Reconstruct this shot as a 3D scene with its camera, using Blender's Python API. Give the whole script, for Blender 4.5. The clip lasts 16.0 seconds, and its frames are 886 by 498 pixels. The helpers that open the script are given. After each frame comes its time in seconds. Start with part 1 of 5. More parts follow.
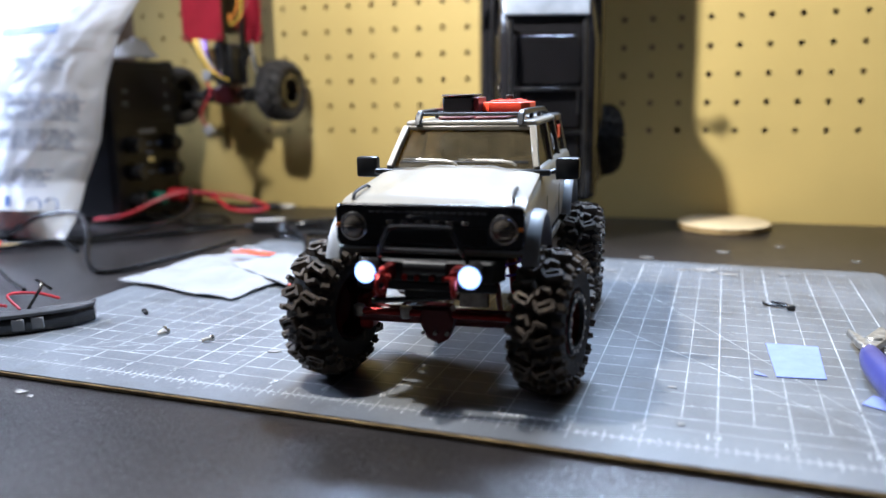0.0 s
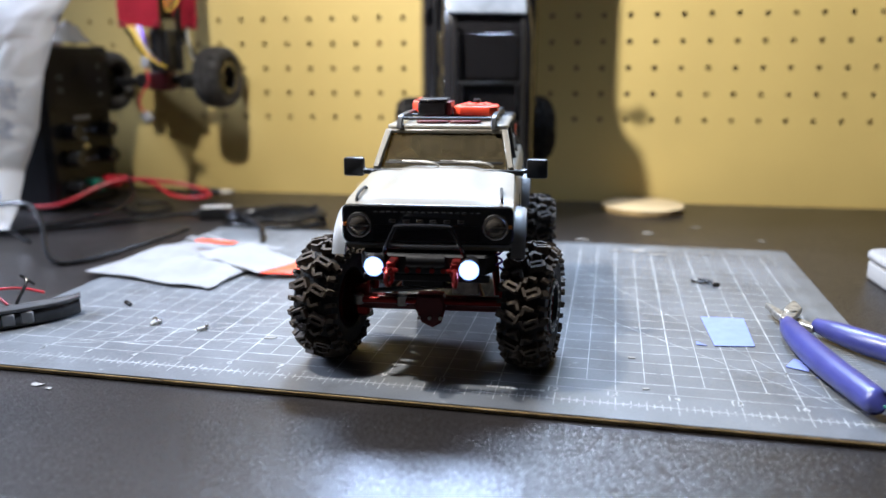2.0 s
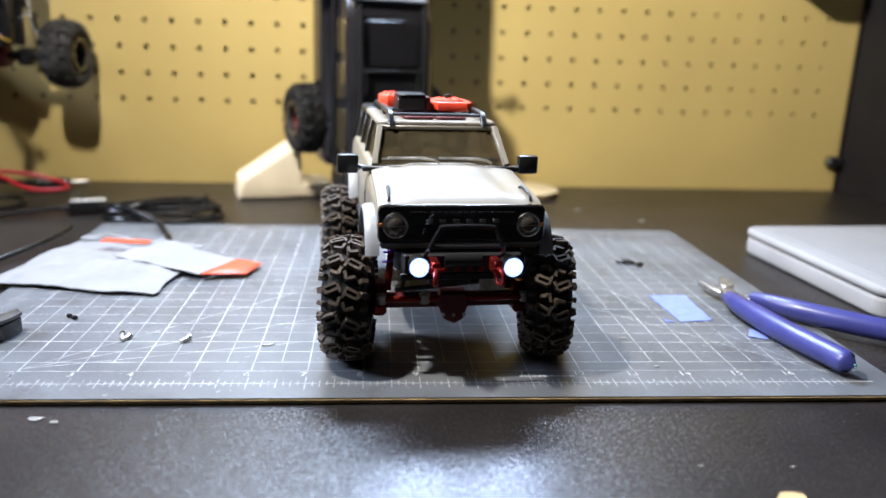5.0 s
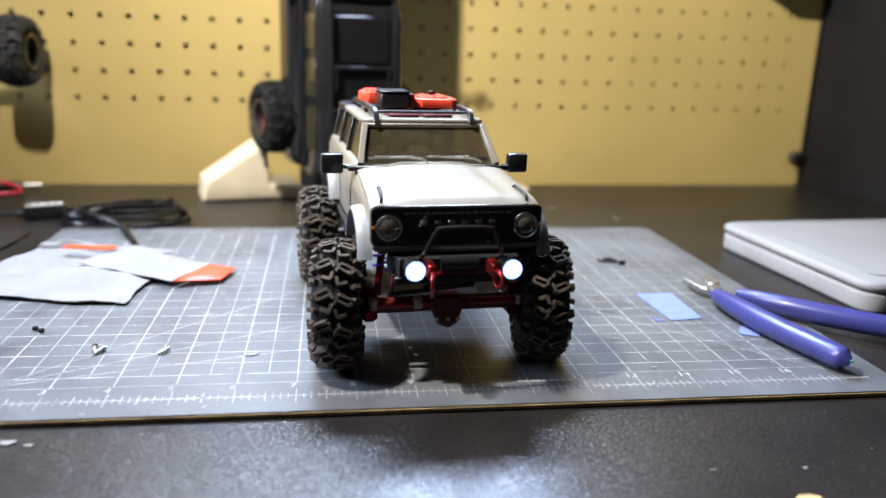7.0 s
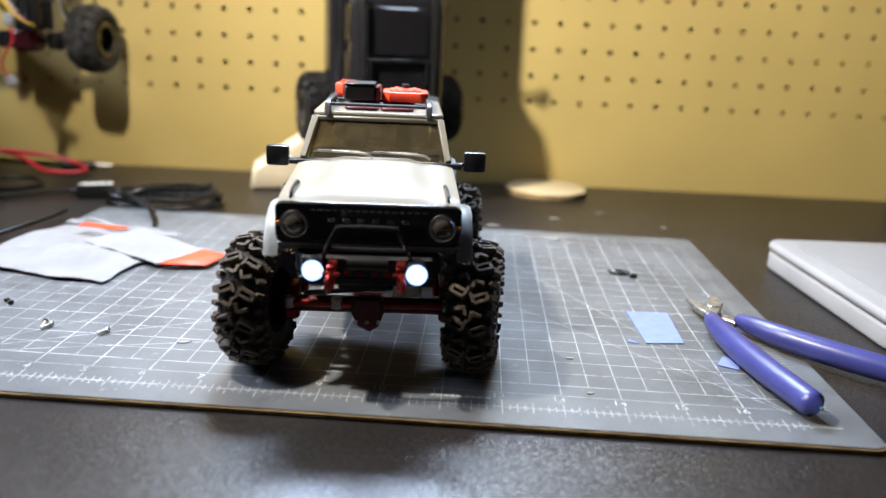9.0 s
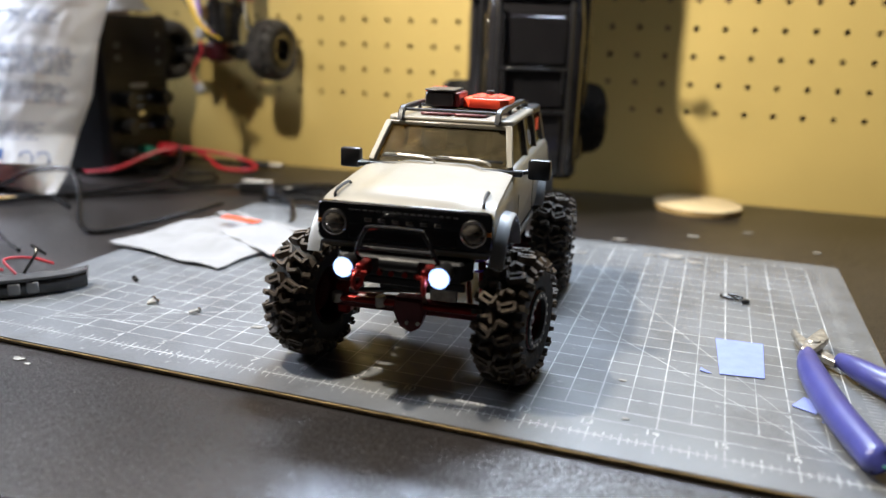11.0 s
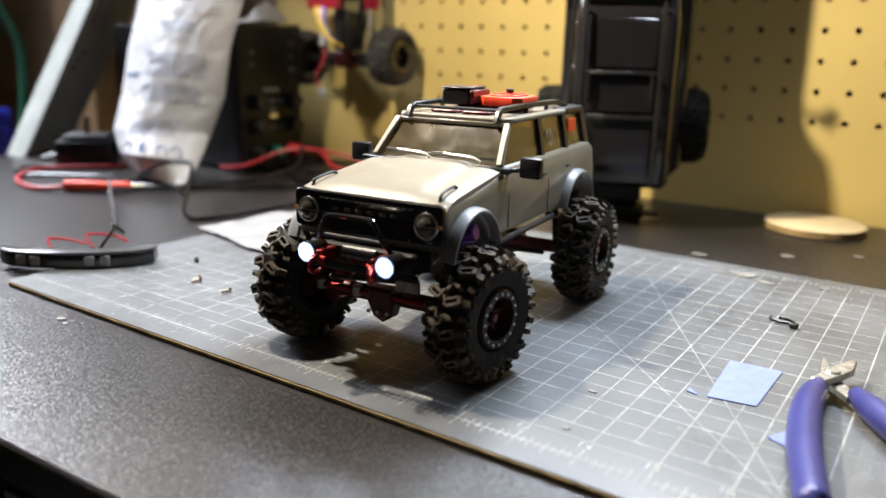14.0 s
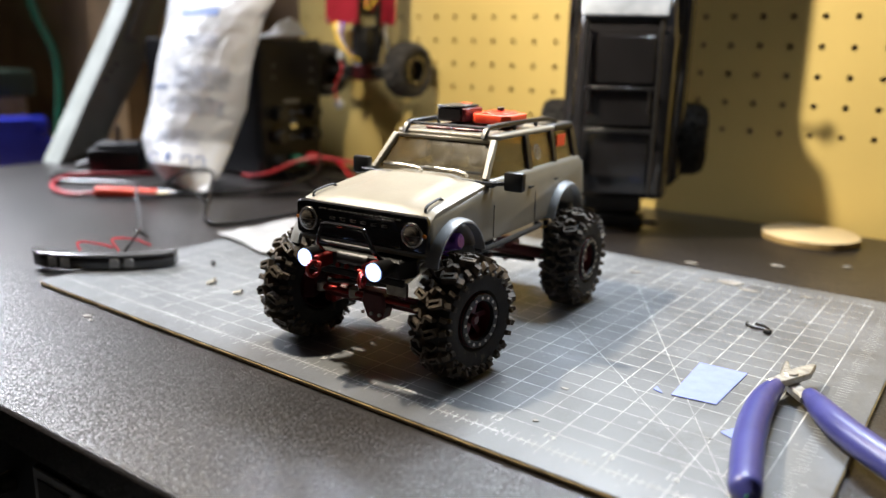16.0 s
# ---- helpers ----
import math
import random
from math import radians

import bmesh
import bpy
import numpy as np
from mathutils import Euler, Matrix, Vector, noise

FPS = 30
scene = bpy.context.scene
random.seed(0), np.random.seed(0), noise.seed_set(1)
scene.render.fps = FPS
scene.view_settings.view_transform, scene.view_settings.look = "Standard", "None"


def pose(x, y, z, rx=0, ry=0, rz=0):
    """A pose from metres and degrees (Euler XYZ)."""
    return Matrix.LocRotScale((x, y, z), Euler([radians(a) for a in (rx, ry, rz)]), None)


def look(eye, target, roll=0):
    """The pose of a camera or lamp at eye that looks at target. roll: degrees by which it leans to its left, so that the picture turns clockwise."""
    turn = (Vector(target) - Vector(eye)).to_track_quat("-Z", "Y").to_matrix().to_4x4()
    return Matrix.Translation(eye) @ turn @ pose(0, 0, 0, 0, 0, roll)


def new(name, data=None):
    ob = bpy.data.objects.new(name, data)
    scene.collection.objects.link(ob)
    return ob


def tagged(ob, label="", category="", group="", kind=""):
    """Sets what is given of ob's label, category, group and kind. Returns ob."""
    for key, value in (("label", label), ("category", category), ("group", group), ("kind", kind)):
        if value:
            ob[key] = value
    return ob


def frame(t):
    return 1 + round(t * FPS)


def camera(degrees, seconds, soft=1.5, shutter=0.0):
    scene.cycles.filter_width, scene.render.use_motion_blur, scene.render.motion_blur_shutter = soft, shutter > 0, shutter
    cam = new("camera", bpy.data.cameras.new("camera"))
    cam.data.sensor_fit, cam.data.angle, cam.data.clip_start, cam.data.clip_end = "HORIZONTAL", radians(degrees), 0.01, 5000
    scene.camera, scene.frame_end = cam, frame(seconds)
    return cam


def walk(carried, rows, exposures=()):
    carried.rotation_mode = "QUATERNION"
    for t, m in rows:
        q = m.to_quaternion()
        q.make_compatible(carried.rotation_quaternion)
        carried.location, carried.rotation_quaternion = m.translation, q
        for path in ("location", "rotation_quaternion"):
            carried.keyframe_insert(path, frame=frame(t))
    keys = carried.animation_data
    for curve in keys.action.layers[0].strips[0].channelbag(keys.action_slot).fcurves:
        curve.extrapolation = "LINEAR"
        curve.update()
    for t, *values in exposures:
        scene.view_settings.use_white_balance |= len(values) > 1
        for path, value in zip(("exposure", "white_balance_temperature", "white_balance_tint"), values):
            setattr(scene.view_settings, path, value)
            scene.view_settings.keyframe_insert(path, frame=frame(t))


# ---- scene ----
cam = camera(59.3, 16.0)
cam.data.dof.use_dof, cam.data.dof.focus_distance, cam.data.dof.aperture_fstop = True, 0.37, 5.6
PATH = [
    (0, (0.092, -0.767, 0.121), (-0.51, 1.098, -0.278), -0.9),
    (0.5, (0.084, -0.774, 0.121), (-0.474, 1.103, -0.287), -0.8),
    (1, (0.075, -0.784, 0.125), (-0.43, 1.104, -0.3), -0.7),
    (1.5, (0.072, -0.801, 0.132), (-0.365, 1.099, -0.314), -0.5),
    (2, (0.062, -0.813, 0.139), (-0.286, 1.1, -0.33), -0.2),
    (2.5, (0.047, -0.823, 0.142), (-0.206, 1.099, -0.348), 0.3),
    (3, (0.025, -0.829, 0.143), (-0.114, 1.1, -0.366), 1.1),
    (3.5, (0.002, -0.828, 0.146), (-0.032, 1.105, -0.366), 1.8),
    (4, (-0.015, -0.824, 0.15), (0.04, 1.108, -0.364), 2.0),
    (6.3, (-0.085, -0.815, 0.146), (0.282, 1.08, -0.378), 2.0),
    (6.5, (-0.083, -0.813, 0.147), (0.284, 1.083, -0.373), 2.0),
    (7, (-0.070, -0.804, 0.146), (0.285, 1.095, -0.374), 2.0),
    (7.5, (-0.054, -0.798, 0.141), (0.250, 1.109, -0.382), 2.2),
    (8, (-0.031, -0.795, 0.144), (0.194, 1.119, -0.390), 2.5),
    (8.2, (-0.019, -0.798, 0.146), (0.165, 1.12, -0.391), 2.6),
    (10.3, (0.085, -0.783, 0.148), (-0.301, 1.1, -0.404), 2.0),
    (10.5, (0.09, -0.784, 0.148), (-0.351, 1.088, -0.401), 1.9),
    (11, (0.103, -0.781, 0.148), (-0.46, 1.061, -0.391), 1.8),
    (11.5, (0.122, -0.772, 0.149), (-0.543, 1.036, -0.388), 1.8),
    (12, (0.138, -0.767, 0.146), (-0.628, 1.002, -0.387), 1.4),
    (12.5, (0.152, -0.763, 0.142), (-0.704, 0.965, -0.39), 1.4),
    (13, (0.167, -0.76, 0.141), (-0.754, 0.933, -0.394), 1.4),
    (13.5, (0.181, -0.753, 0.142), (-0.795, 0.91, -0.386), 1.3),
    (14, (0.194, -0.742, 0.142), (-0.831, 0.896, -0.375), 1.3),
    (14.5, (0.204, -0.738, 0.143), (-0.859, 0.88, -0.359), 1.1),
    (15, (0.213, -0.737, 0.138), (-0.873, 0.869, -0.355), 1.1),
    (15.5, (0.22, -0.74, 0.137), (-0.871, 0.861, -0.361), 1.2),
    (16, (0.226, -0.756, 0.151), (-0.863, 0.844, -0.354), 1.3),
]
walk(cam, [(t, look(eye, target, roll)) for t, eye, target, roll in PATH], [(0, 0.66, 5100, 12), (3.5, 0.58, 5300, 12), (7, 0.56, 5350, 12), (8.2, 0.56, 5450, 11), (10.5, 0.54, 5750, 10), (13, 0.59, 6050, 10), (16, 0.67, 6200, 10)])

# ---- world and lights ----
world = bpy.data.worlds.new("room_air")
scene.world = world
world.use_nodes = True
world.node_tree.nodes["Background"].inputs[0].default_value = (0.9, 0.85, 0.8, 1)
world.node_tree.nodes["Background"].inputs[1].default_value = 0.02


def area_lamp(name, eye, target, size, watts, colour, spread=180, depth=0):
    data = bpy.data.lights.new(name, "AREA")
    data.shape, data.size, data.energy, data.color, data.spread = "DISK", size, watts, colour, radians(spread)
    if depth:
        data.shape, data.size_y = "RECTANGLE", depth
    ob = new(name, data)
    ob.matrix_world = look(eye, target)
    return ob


area_lamp("bench_lamp", (-0.015, -0.09, 0.52), (-0.025, -0.44, 0), 0.36, 1.7, (0.86, 0.93, 1.0), 92, 0.06)
area_lamp("task_lamp", (-0.305, -0.468, 0.62), (0.50, -0.05, 0.16), 0.035, 7.3, (1.0, 0.85, 0.64), 146)
# unseen fill, added to lift the left bench, bag and wall
area_lamp("left_fill", (-1.14, -0.34, 0.70), (-0.62, -0.46, 0.0), 0.38, 4.9, (0.96, 0.96, 1.0), 79)

# ---- materials ----


def mat(name, col, rough=0.5, metal=0.0, var=0.12, scale=40.0, bump=0.05, bscale=500.0, coat=0.0, trans=0.0, emit=0.0, ior=1.45, rvar=0.08, spots=None, sscale=150.0, scut=0.68, spec=0.5):
    m = bpy.data.materials.new(name)
    m.use_nodes = True
    nt = m.node_tree
    b = nt.nodes["Principled BSDF"]
    tc = nt.nodes.new("ShaderNodeTexCoord")

    def noise_node(s, detail):
        n = nt.nodes.new("ShaderNodeTexNoise")
        n.inputs["Scale"].default_value, n.inputs["Detail"].default_value = s, detail
        nt.links.new(tc.outputs["Object"], n.inputs["Vector"])
        return n

    big, fine = noise_node(scale, 5), noise_node(bscale, 4)
    ramp = nt.nodes.new("ShaderNodeValToRGB")
    ramp.color_ramp.elements[0].position, ramp.color_ramp.elements[1].position = 0.3, 0.7
    ramp.color_ramp.elements[0].color = (*[c * (1 - var) for c in col], 1)
    ramp.color_ramp.elements[1].color = (*[min(1, c * (1 + var)) for c in col], 1)
    nt.links.new(big.outputs["Fac"], ramp.inputs["Fac"])
    out = ramp.outputs["Color"]
    if spots:
        sp = noise_node(sscale, 3)
        cut = nt.nodes.new("ShaderNodeMapRange")
        cut.inputs[1].default_value, cut.inputs[2].default_value = scut, scut + 0.06
        nt.links.new(sp.outputs["Fac"], cut.inputs[0])
        mx = nt.nodes.new("ShaderNodeMix")
        mx.data_type = "RGBA"
        nt.links.new(cut.outputs[0], mx.inputs[0])
        nt.links.new(out, mx.inputs[6])
        mx.inputs[7].default_value = (*spots, 1)
        out = mx.outputs[2]
    nt.links.new(out, b.inputs["Base Color"])
    rr = nt.nodes.new("ShaderNodeMapRange")
    rr.inputs[3].default_value, rr.inputs[4].default_value = max(0.02, rough - rvar), min(1, rough + rvar)
    nt.links.new(fine.outputs["Fac"], rr.inputs[0])
    nt.links.new(rr.outputs[0], b.inputs["Roughness"])
    if bump:
        bp = nt.nodes.new("ShaderNodeBump")
        bp.inputs["Strength"].default_value, bp.inputs["Distance"].default_value = bump, 0.0006
        nt.links.new(fine.outputs["Fac"], bp.inputs["Height"])
        nt.links.new(bp.outputs[0], b.inputs["Normal"])
    b.inputs["Metallic"].default_value, b.inputs["Coat Weight"].default_value = metal, coat
    b.inputs["Transmission Weight"].default_value, b.inputs["IOR"].default_value = trans, ior
    b.inputs["Specular IOR Level"].default_value = spec
    if emit:
        b.inputs["Emission Color"].default_value, b.inputs["Emission Strength"].default_value = (*col, 1), emit
    return m


M_BENCH = mat("bench_laminate", (0.016, 0.0135, 0.0122), 0.36, var=0.35, scale=14, bump=0, bscale=500, rvar=0.08, spots=(0.05, 0.048, 0.046), sscale=700, scut=0.67, spec=0.55)


def pebbled(m, scale, tilt):
    """A hammered grain: small cells whose faces lean every way and catch the light."""
    nt = m.node_tree
    b = nt.nodes["Principled BSDF"]
    tc, geo = nt.nodes.new("ShaderNodeTexCoord"), nt.nodes.new("ShaderNodeNewGeometry")
    total = geo.outputs["Normal"]
    for k, weight in ((1.0, 1.0), (0.45, 0.2)):
        cells = nt.nodes.new("ShaderNodeTexVoronoi")
        cells.inputs["Scale"].default_value = scale * k
        nt.links.new(tc.outputs["Object"], cells.inputs["Vector"])
        mid, gain, add = (nt.nodes.new("ShaderNodeVectorMath") for _ in range(3))
        mid.operation, gain.operation, add.operation = "SUBTRACT", "SCALE", "ADD"
        mid.inputs[1].default_value = (0.5, 0.5, 0.5)
        gain.inputs["Scale"].default_value = tilt * weight
        nt.links.new(cells.outputs["Color"], mid.inputs[0])
        nt.links.new(mid.outputs[0], gain.inputs[0])
        nt.links.new(total, add.inputs[0])
        nt.links.new(gain.outputs[0], add.inputs[1])
        total = add.outputs[0]
    unit = nt.nodes.new("ShaderNodeVectorMath")
    unit.operation = "NORMALIZE"
    nt.links.new(total, unit.inputs[0])
    nt.links.new(unit.outputs[0], b.inputs["Normal"])


pebbled(M_BENCH, 2600, 0.33)


def stained(m, scale, cut, colour, amount):
    """Grimy smudges with ragged edges over the base colour."""
    nt = m.node_tree
    b = nt.nodes["Principled BSDF"]
    tc, n = nt.nodes.new("ShaderNodeTexCoord"), nt.nodes.new("ShaderNodeTexNoise")
    n.inputs["Scale"].default_value, n.inputs["Detail"].default_value, n.inputs["Roughness"].default_value, n.inputs["Distortion"].default_value = scale, 8, 0.68, 0.6
    ramp, mx = nt.nodes.new("ShaderNodeMapRange"), nt.nodes.new("ShaderNodeMix")
    ramp.inputs[1].default_value, ramp.inputs[2].default_value, ramp.inputs[4].default_value = cut, cut + 0.12, amount
    mx.data_type = "RGBA"
    mx.inputs[7].default_value = (*colour, 1)
    nt.links.new(tc.outputs["Object"], n.inputs["Vector"])
    nt.links.new(n.outputs["Fac"], ramp.inputs[0])
    nt.links.new(ramp.outputs[0], mx.inputs[0])
    nt.links.new(b.inputs["Base Color"].links[0].from_socket, mx.inputs[6])
    nt.links.new(mx.outputs[2], b.inputs["Base Color"])


M_BENCH_EDGE = mat("bench_edge", (0.02, 0.017, 0.015), 0.5)
M_PEG = mat("hardboard", (0.52, 0.395, 0.130), 0.6, var=0.06, scale=9, bump=0.06, bscale=700)
M_WOOD_DARK = mat("old_timber", (0.20, 0.125, 0.065), 0.75, var=0.4, scale=12, bump=0.3, bscale=120)
M_WOOD_STUD = mat("timber_stud", (0.36, 0.25, 0.14), 0.7, var=0.3, scale=15, bump=0.3, bscale=150)
M_PLYWALL = mat("brown_ply", (0.42, 0.31, 0.18), 0.7, var=0.3, scale=9, bump=0.2, bscale=90)
M_WALL = mat("shop_wall", (0.30, 0.285, 0.265), 0.85, var=0.2, scale=4)
M_BLACK_PANEL = mat("black_panel", (0.010, 0.0095, 0.010), 0.6, var=0.3, scale=10, spec=0.25)
M_MAT = mat("mat_vinyl", (0.106, 0.113, 0.122), 0.41, var=0.26, scale=22, bump=0.2, bscale=1200, rvar=0.12, spots=(0.20, 0.205, 0.205), sscale=210, scut=0.68, spec=0.75)
stained(M_MAT, 26, 0.55, (0.055, 0.055, 0.055), 0.6)
stained(M_MAT, 75, 0.66, (0.17, 0.15, 0.12), 0.5)
M_MAT_BASE = mat("mat_backing", (0.03, 0.03, 0.03), 0.6)
M_MAT_CORE = mat("mat_core", (0.33, 0.235, 0.105), 0.7, var=0.4, scale=80, spec=0.2)
M_PRINT = mat("mat_print", (0.40, 0.41, 0.41), 0.55, var=0.35, scale=90, spots=(0.20, 0.21, 0.215), sscale=330, scut=0.58)
stained(M_PRINT, 26, 0.56, (0.18, 0.18, 0.18), 0.45)
M_RUBBER = mat("tyre_rubber", (0.020, 0.019, 0.018), 0.7, var=0.35, scale=120, bump=0.3, bscale=1500, spots=(0.06, 0.05, 0.038), sscale=260, scut=0.62, spec=0.25)
M_TREAD = mat("dusty_tread", (0.064, 0.049, 0.035), 0.75, var=0.5, scale=150, bump=0.4, bscale=1500, spots=(0.115, 0.09, 0.06), sscale=300, scut=0.6, spec=0.45)
M_RUBBER_GREY = mat("dusty_rubber", (0.06, 0.057, 0.054), 0.7, var=0.35, scale=120, bump=0.3, bscale=1500, spec=0.3)
M_PAINT = mat("body_paint", (0.215, 0.196, 0.156), 0.36, var=0.06, scale=70, bump=0.03, bscale=900, coat=0.15, spec=0.45)
M_FLARE = mat("grey_flare", (0.235, 0.245, 0.255), 0.42, var=0.08)
M_BLACK = mat("black_plastic", (0.012, 0.012, 0.013), 0.34, var=0.25, scale=90, bump=0.08)
M_PSU = mat("satin_black_steel", (0.008, 0.008, 0.009), 0.36, var=0.2, scale=60, bump=0.06, spec=0.35)
M_BLACK_MATT = mat("matt_black", (0.011, 0.011, 0.012), 0.6, var=0.25, scale=90, bump=0.12)
M_GLOSS_BLACK = mat("gloss_black", (0.014, 0.0135, 0.015), 0.18, var=0.2, coat=0.5)
M_RED = mat("red_anodised", (0.22, 0.016, 0.013), 0.34, metal=0.7, var=0.2, scale=200)
M_RED_DARK = mat("dark_red_plastic", (0.085, 0.008, 0.010), 0.4, var=0.2)
M_ORANGE = mat("orange_red_plastic", (0.85, 0.075, 0.025), 0.4, var=0.08, scale=120, bump=0.05)
M_CHROME = mat("bright_metal", (0.62, 0.61, 0.6), 0.22, metal=1, var=0.15, scale=200)
M_STEEL = mat("dull_steel", (0.4, 0.38, 0.34), 0.4, metal=0.9, var=0.3, scale=300)
M_BRASS = mat("brass", (0.6, 0.42, 0.16), 0.35, metal=0.9, var=0.25, scale=300)
M_GLASS = mat("scuffed_glass", (0.44, 0.36, 0.20), 0.12, var=0.3, scale=160, bump=0.03, bscale=110, trans=0.92, rvar=0.08)
M_LENS = mat("clear_lens", (0.55, 0.48, 0.40), 0.08, trans=0.9, bump=0)
M_LED = mat("lit_led", (0.82, 0.89, 1.0), 0.3, emit=22, var=0, bump=0)
# emission on the reflector imitates the bluish halo round the lit lens
M_LED_HALO = mat("reflector_halo", (0.42, 0.55, 1.0), 0.25, emit=1.8, var=0, bump=0)
M_AMBER = mat("amber_lens", (0.8, 0.25, 0.03), 0.3)
# violet for lamp light painted into the front arches, and for one wire
M_PURPLE = mat("purple_glow_and_wire", (0.24, 0.10, 0.62), 0.3, metal=0.5)
M_WHITE = mat("white_plastic", (0.28, 0.28, 0.285), 0.58, var=0.06, scale=30, bump=0.05, spec=0.3)
M_BAG = mat("poly_bag", (0.60, 0.60, 0.61), 0.40, var=0.07, scale=28, bump=0.15, bscale=90)
M_INK_BLUE = mat("blue_ink", (0.05, 0.12, 0.36), 0.5, var=0.3, scale=300)
M_INK_GREY = mat("grey_ink", (0.19, 0.24, 0.37), 0.5, var=0.3, scale=300)
M_INK_BROWN = mat("fold_line", (0.42, 0.3, 0.22), 0.6)
M_PAPER = mat("thin_plastic_film", (0.225, 0.225, 0.228), 0.58, var=0.08, scale=50, bump=0.3, bscale=160, spec=0.3)
M_TAPE = mat("blue_tape", (0.19, 0.235, 0.55), 0.7, var=0.07, scale=150, bump=0.3, bscale=1800)
M_BLUE_GRIP = mat("blue_grip", (0.042, 0.045, 0.185), 0.33, var=0.12, scale=100, bump=0.06)
M_BLUE = mat("blue_plastic", (0.02, 0.03, 0.42), 0.4, var=0.15)
M_WIRE_BLACK = mat("black_cable", (0.008, 0.008, 0.0085), 0.26, var=0.2, spec=0.4)
M_WIRE_RED = mat("red_cable", (0.42, 0.016, 0.026), 0.4, var=0.12)
M_WIRE_YELLOW = mat("yellow_wire", (0.8, 0.55, 0.05), 0.45)
M_WIRE_ORANGE = mat("orange_wire", (0.75, 0.28, 0.03), 0.45)
M_WIRE_WHITE = mat("white_wire", (0.75, 0.74, 0.7), 0.45)
M_WIRE_GREEN = mat("green_cable", (0.02, 0.14, 0.09), 0.45)
M_PLATE_RED = mat("crimson_plate", (0.42, 0.025, 0.05), 0.3, metal=0.3, var=0.12, scale=60)
M_GREY_CASE = mat("grey_casing", (0.36, 0.38, 0.35), 0.5, var=0.12, scale=30)
M_CREAM = mat("cream_board", (0.74, 0.63, 0.43), 0.6, var=0.08, scale=30)
M_DISC = mat("pale_ply", (0.60, 0.49, 0.30), 0.55, var=0.1, scale=25, bump=0.1, bscale=200)
M_GREEN_CASE = mat("olive_casing", (0.05, 0.075, 0.05), 0.5)
M_TIMBER_PALE = mat("pale_timber", (0.5, 0.36, 0.17), 0.65, var=0.2)

# ---- geometry helpers ----


def box(bm, x0, x1, y0, y1, z0, z1, bevel=0.0, m=None, seg=1):
    pts = [(x0, y0, z0), (x1, y0, z0), (x1, y1, z0), (x0, y1, z0), (x0, y0, z1), (x1, y0, z1), (x1, y1, z1), (x0, y1, z1)]
    return hexa(bm, pts, bevel, m, seg)


def hexa(bm, pts, bevel=0.0, m=None, seg=1):
    """A six-sided solid: four points below, four above."""
    tmp = bmesh.new()
    v = [tmp.verts.new(p) for p in pts]
    for f in ((3, 2, 1, 0), (4, 5, 6, 7), (0, 1, 5, 4), (1, 2, 6, 5), (2, 3, 7, 6), (3, 0, 4, 7)):
        tmp.faces.new([v[i] for i in f])
    bmesh.ops.recalc_face_normals(tmp, faces=tmp.faces)
    if bevel:
        bmesh.ops.bevel(tmp, geom=tmp.edges[:], offset=bevel, segments=seg, profile=0.5, affect="EDGES")
    return merge(bm, tmp, m)


def merge(bm, tmp, m=None):
    if m is not None:
        tmp.transform(m)
    table = {v: bm.verts.new(v.co) for v in tmp.verts}
    for f in tmp.faces:
        try:
            bm.faces.new([table[v] for v in f.verts])
        except ValueError:
            pass
    tmp.free()
    return bm


def prism(bm, poly, axis, a, b, bevel=0.0, m=None, seg=1):
    """A flat outline pushed along an axis from a to b."""
    def put(u, v, w):
        return {"x": (w, u, v), "y": (u, w, v), "z": (u, v, w)}[axis]
    tmp = bmesh.new()
    lo = [tmp.verts.new(put(u, v, a)) for u, v in poly]
    hi = [tmp.verts.new(put(u, v, b)) for u, v in poly]
    n = len(poly)
    tmp.faces.new(lo)
    tmp.faces.new(hi[::-1])
    for i in range(n):
        tmp.faces.new((lo[i], hi[i], hi[(i + 1) % n], lo[(i + 1) % n]))
    bmesh.ops.recalc_face_normals(tmp, faces=tmp.faces)
    if bevel:
        caps = [e for e in tmp.edges if any(len(f.verts) == n for f in e.link_faces)]
        bmesh.ops.bevel(tmp, geom=caps, offset=bevel, segments=seg, profile=0.5, affect="EDGES")
    return merge(bm, tmp, m)


def lathe(bm, profile, seg=32, m=None, closed=False):
    """A profile of (along x, radius) turned round the x axis."""
    tmp = bmesh.new()
    rings = []
    for x, r in profile:
        if r < 1e-6:
            rings.append([tmp.verts.new((x, 0, 0))])
        else:
            rings.append([tmp.verts.new((x, r * math.cos(2 * math.pi * i / seg), r * math.sin(2 * math.pi * i / seg))) for i in range(seg)])
    pairs = list(zip(rings, rings[1:])) + ([(rings[-1], rings[0])] if closed else [])
    for p, q in pairs:
        for i in range(seg):
            j = (i + 1) % seg
            f = [p[i % len(p)], p[j % len(p)], q[j % len(q)], q[i % len(q)]]
            f = list(dict.fromkeys(f))
            if len(f) > 2:
                tmp.faces.new(f)
    bmesh.ops.recalc_face_normals(tmp, faces=tmp.faces)
    return merge(bm, tmp, m)


def along(p, q):
    """The pose whose x axis runs from p towards q."""
    d = Vector(q) - Vector(p)
    return Matrix.Translation(p) @ d.to_track_quat("X", "Z").to_matrix().to_4x4()


def cyl(bm, p, q, r, r2=None, seg=16, bevel=0.0):
    h = (Vector(q) - Vector(p)).length
    r2 = r if r2 is None else r2
    c = bevel
    prof = [(0, 0), (0, r - c), (c, r), (h - c, r2), (h, r2 - c), (h, 0)] if c else [(0, 0), (0, r), (h, r2), (h, 0)]
    return lathe(bm, prof, seg, along(p, q))


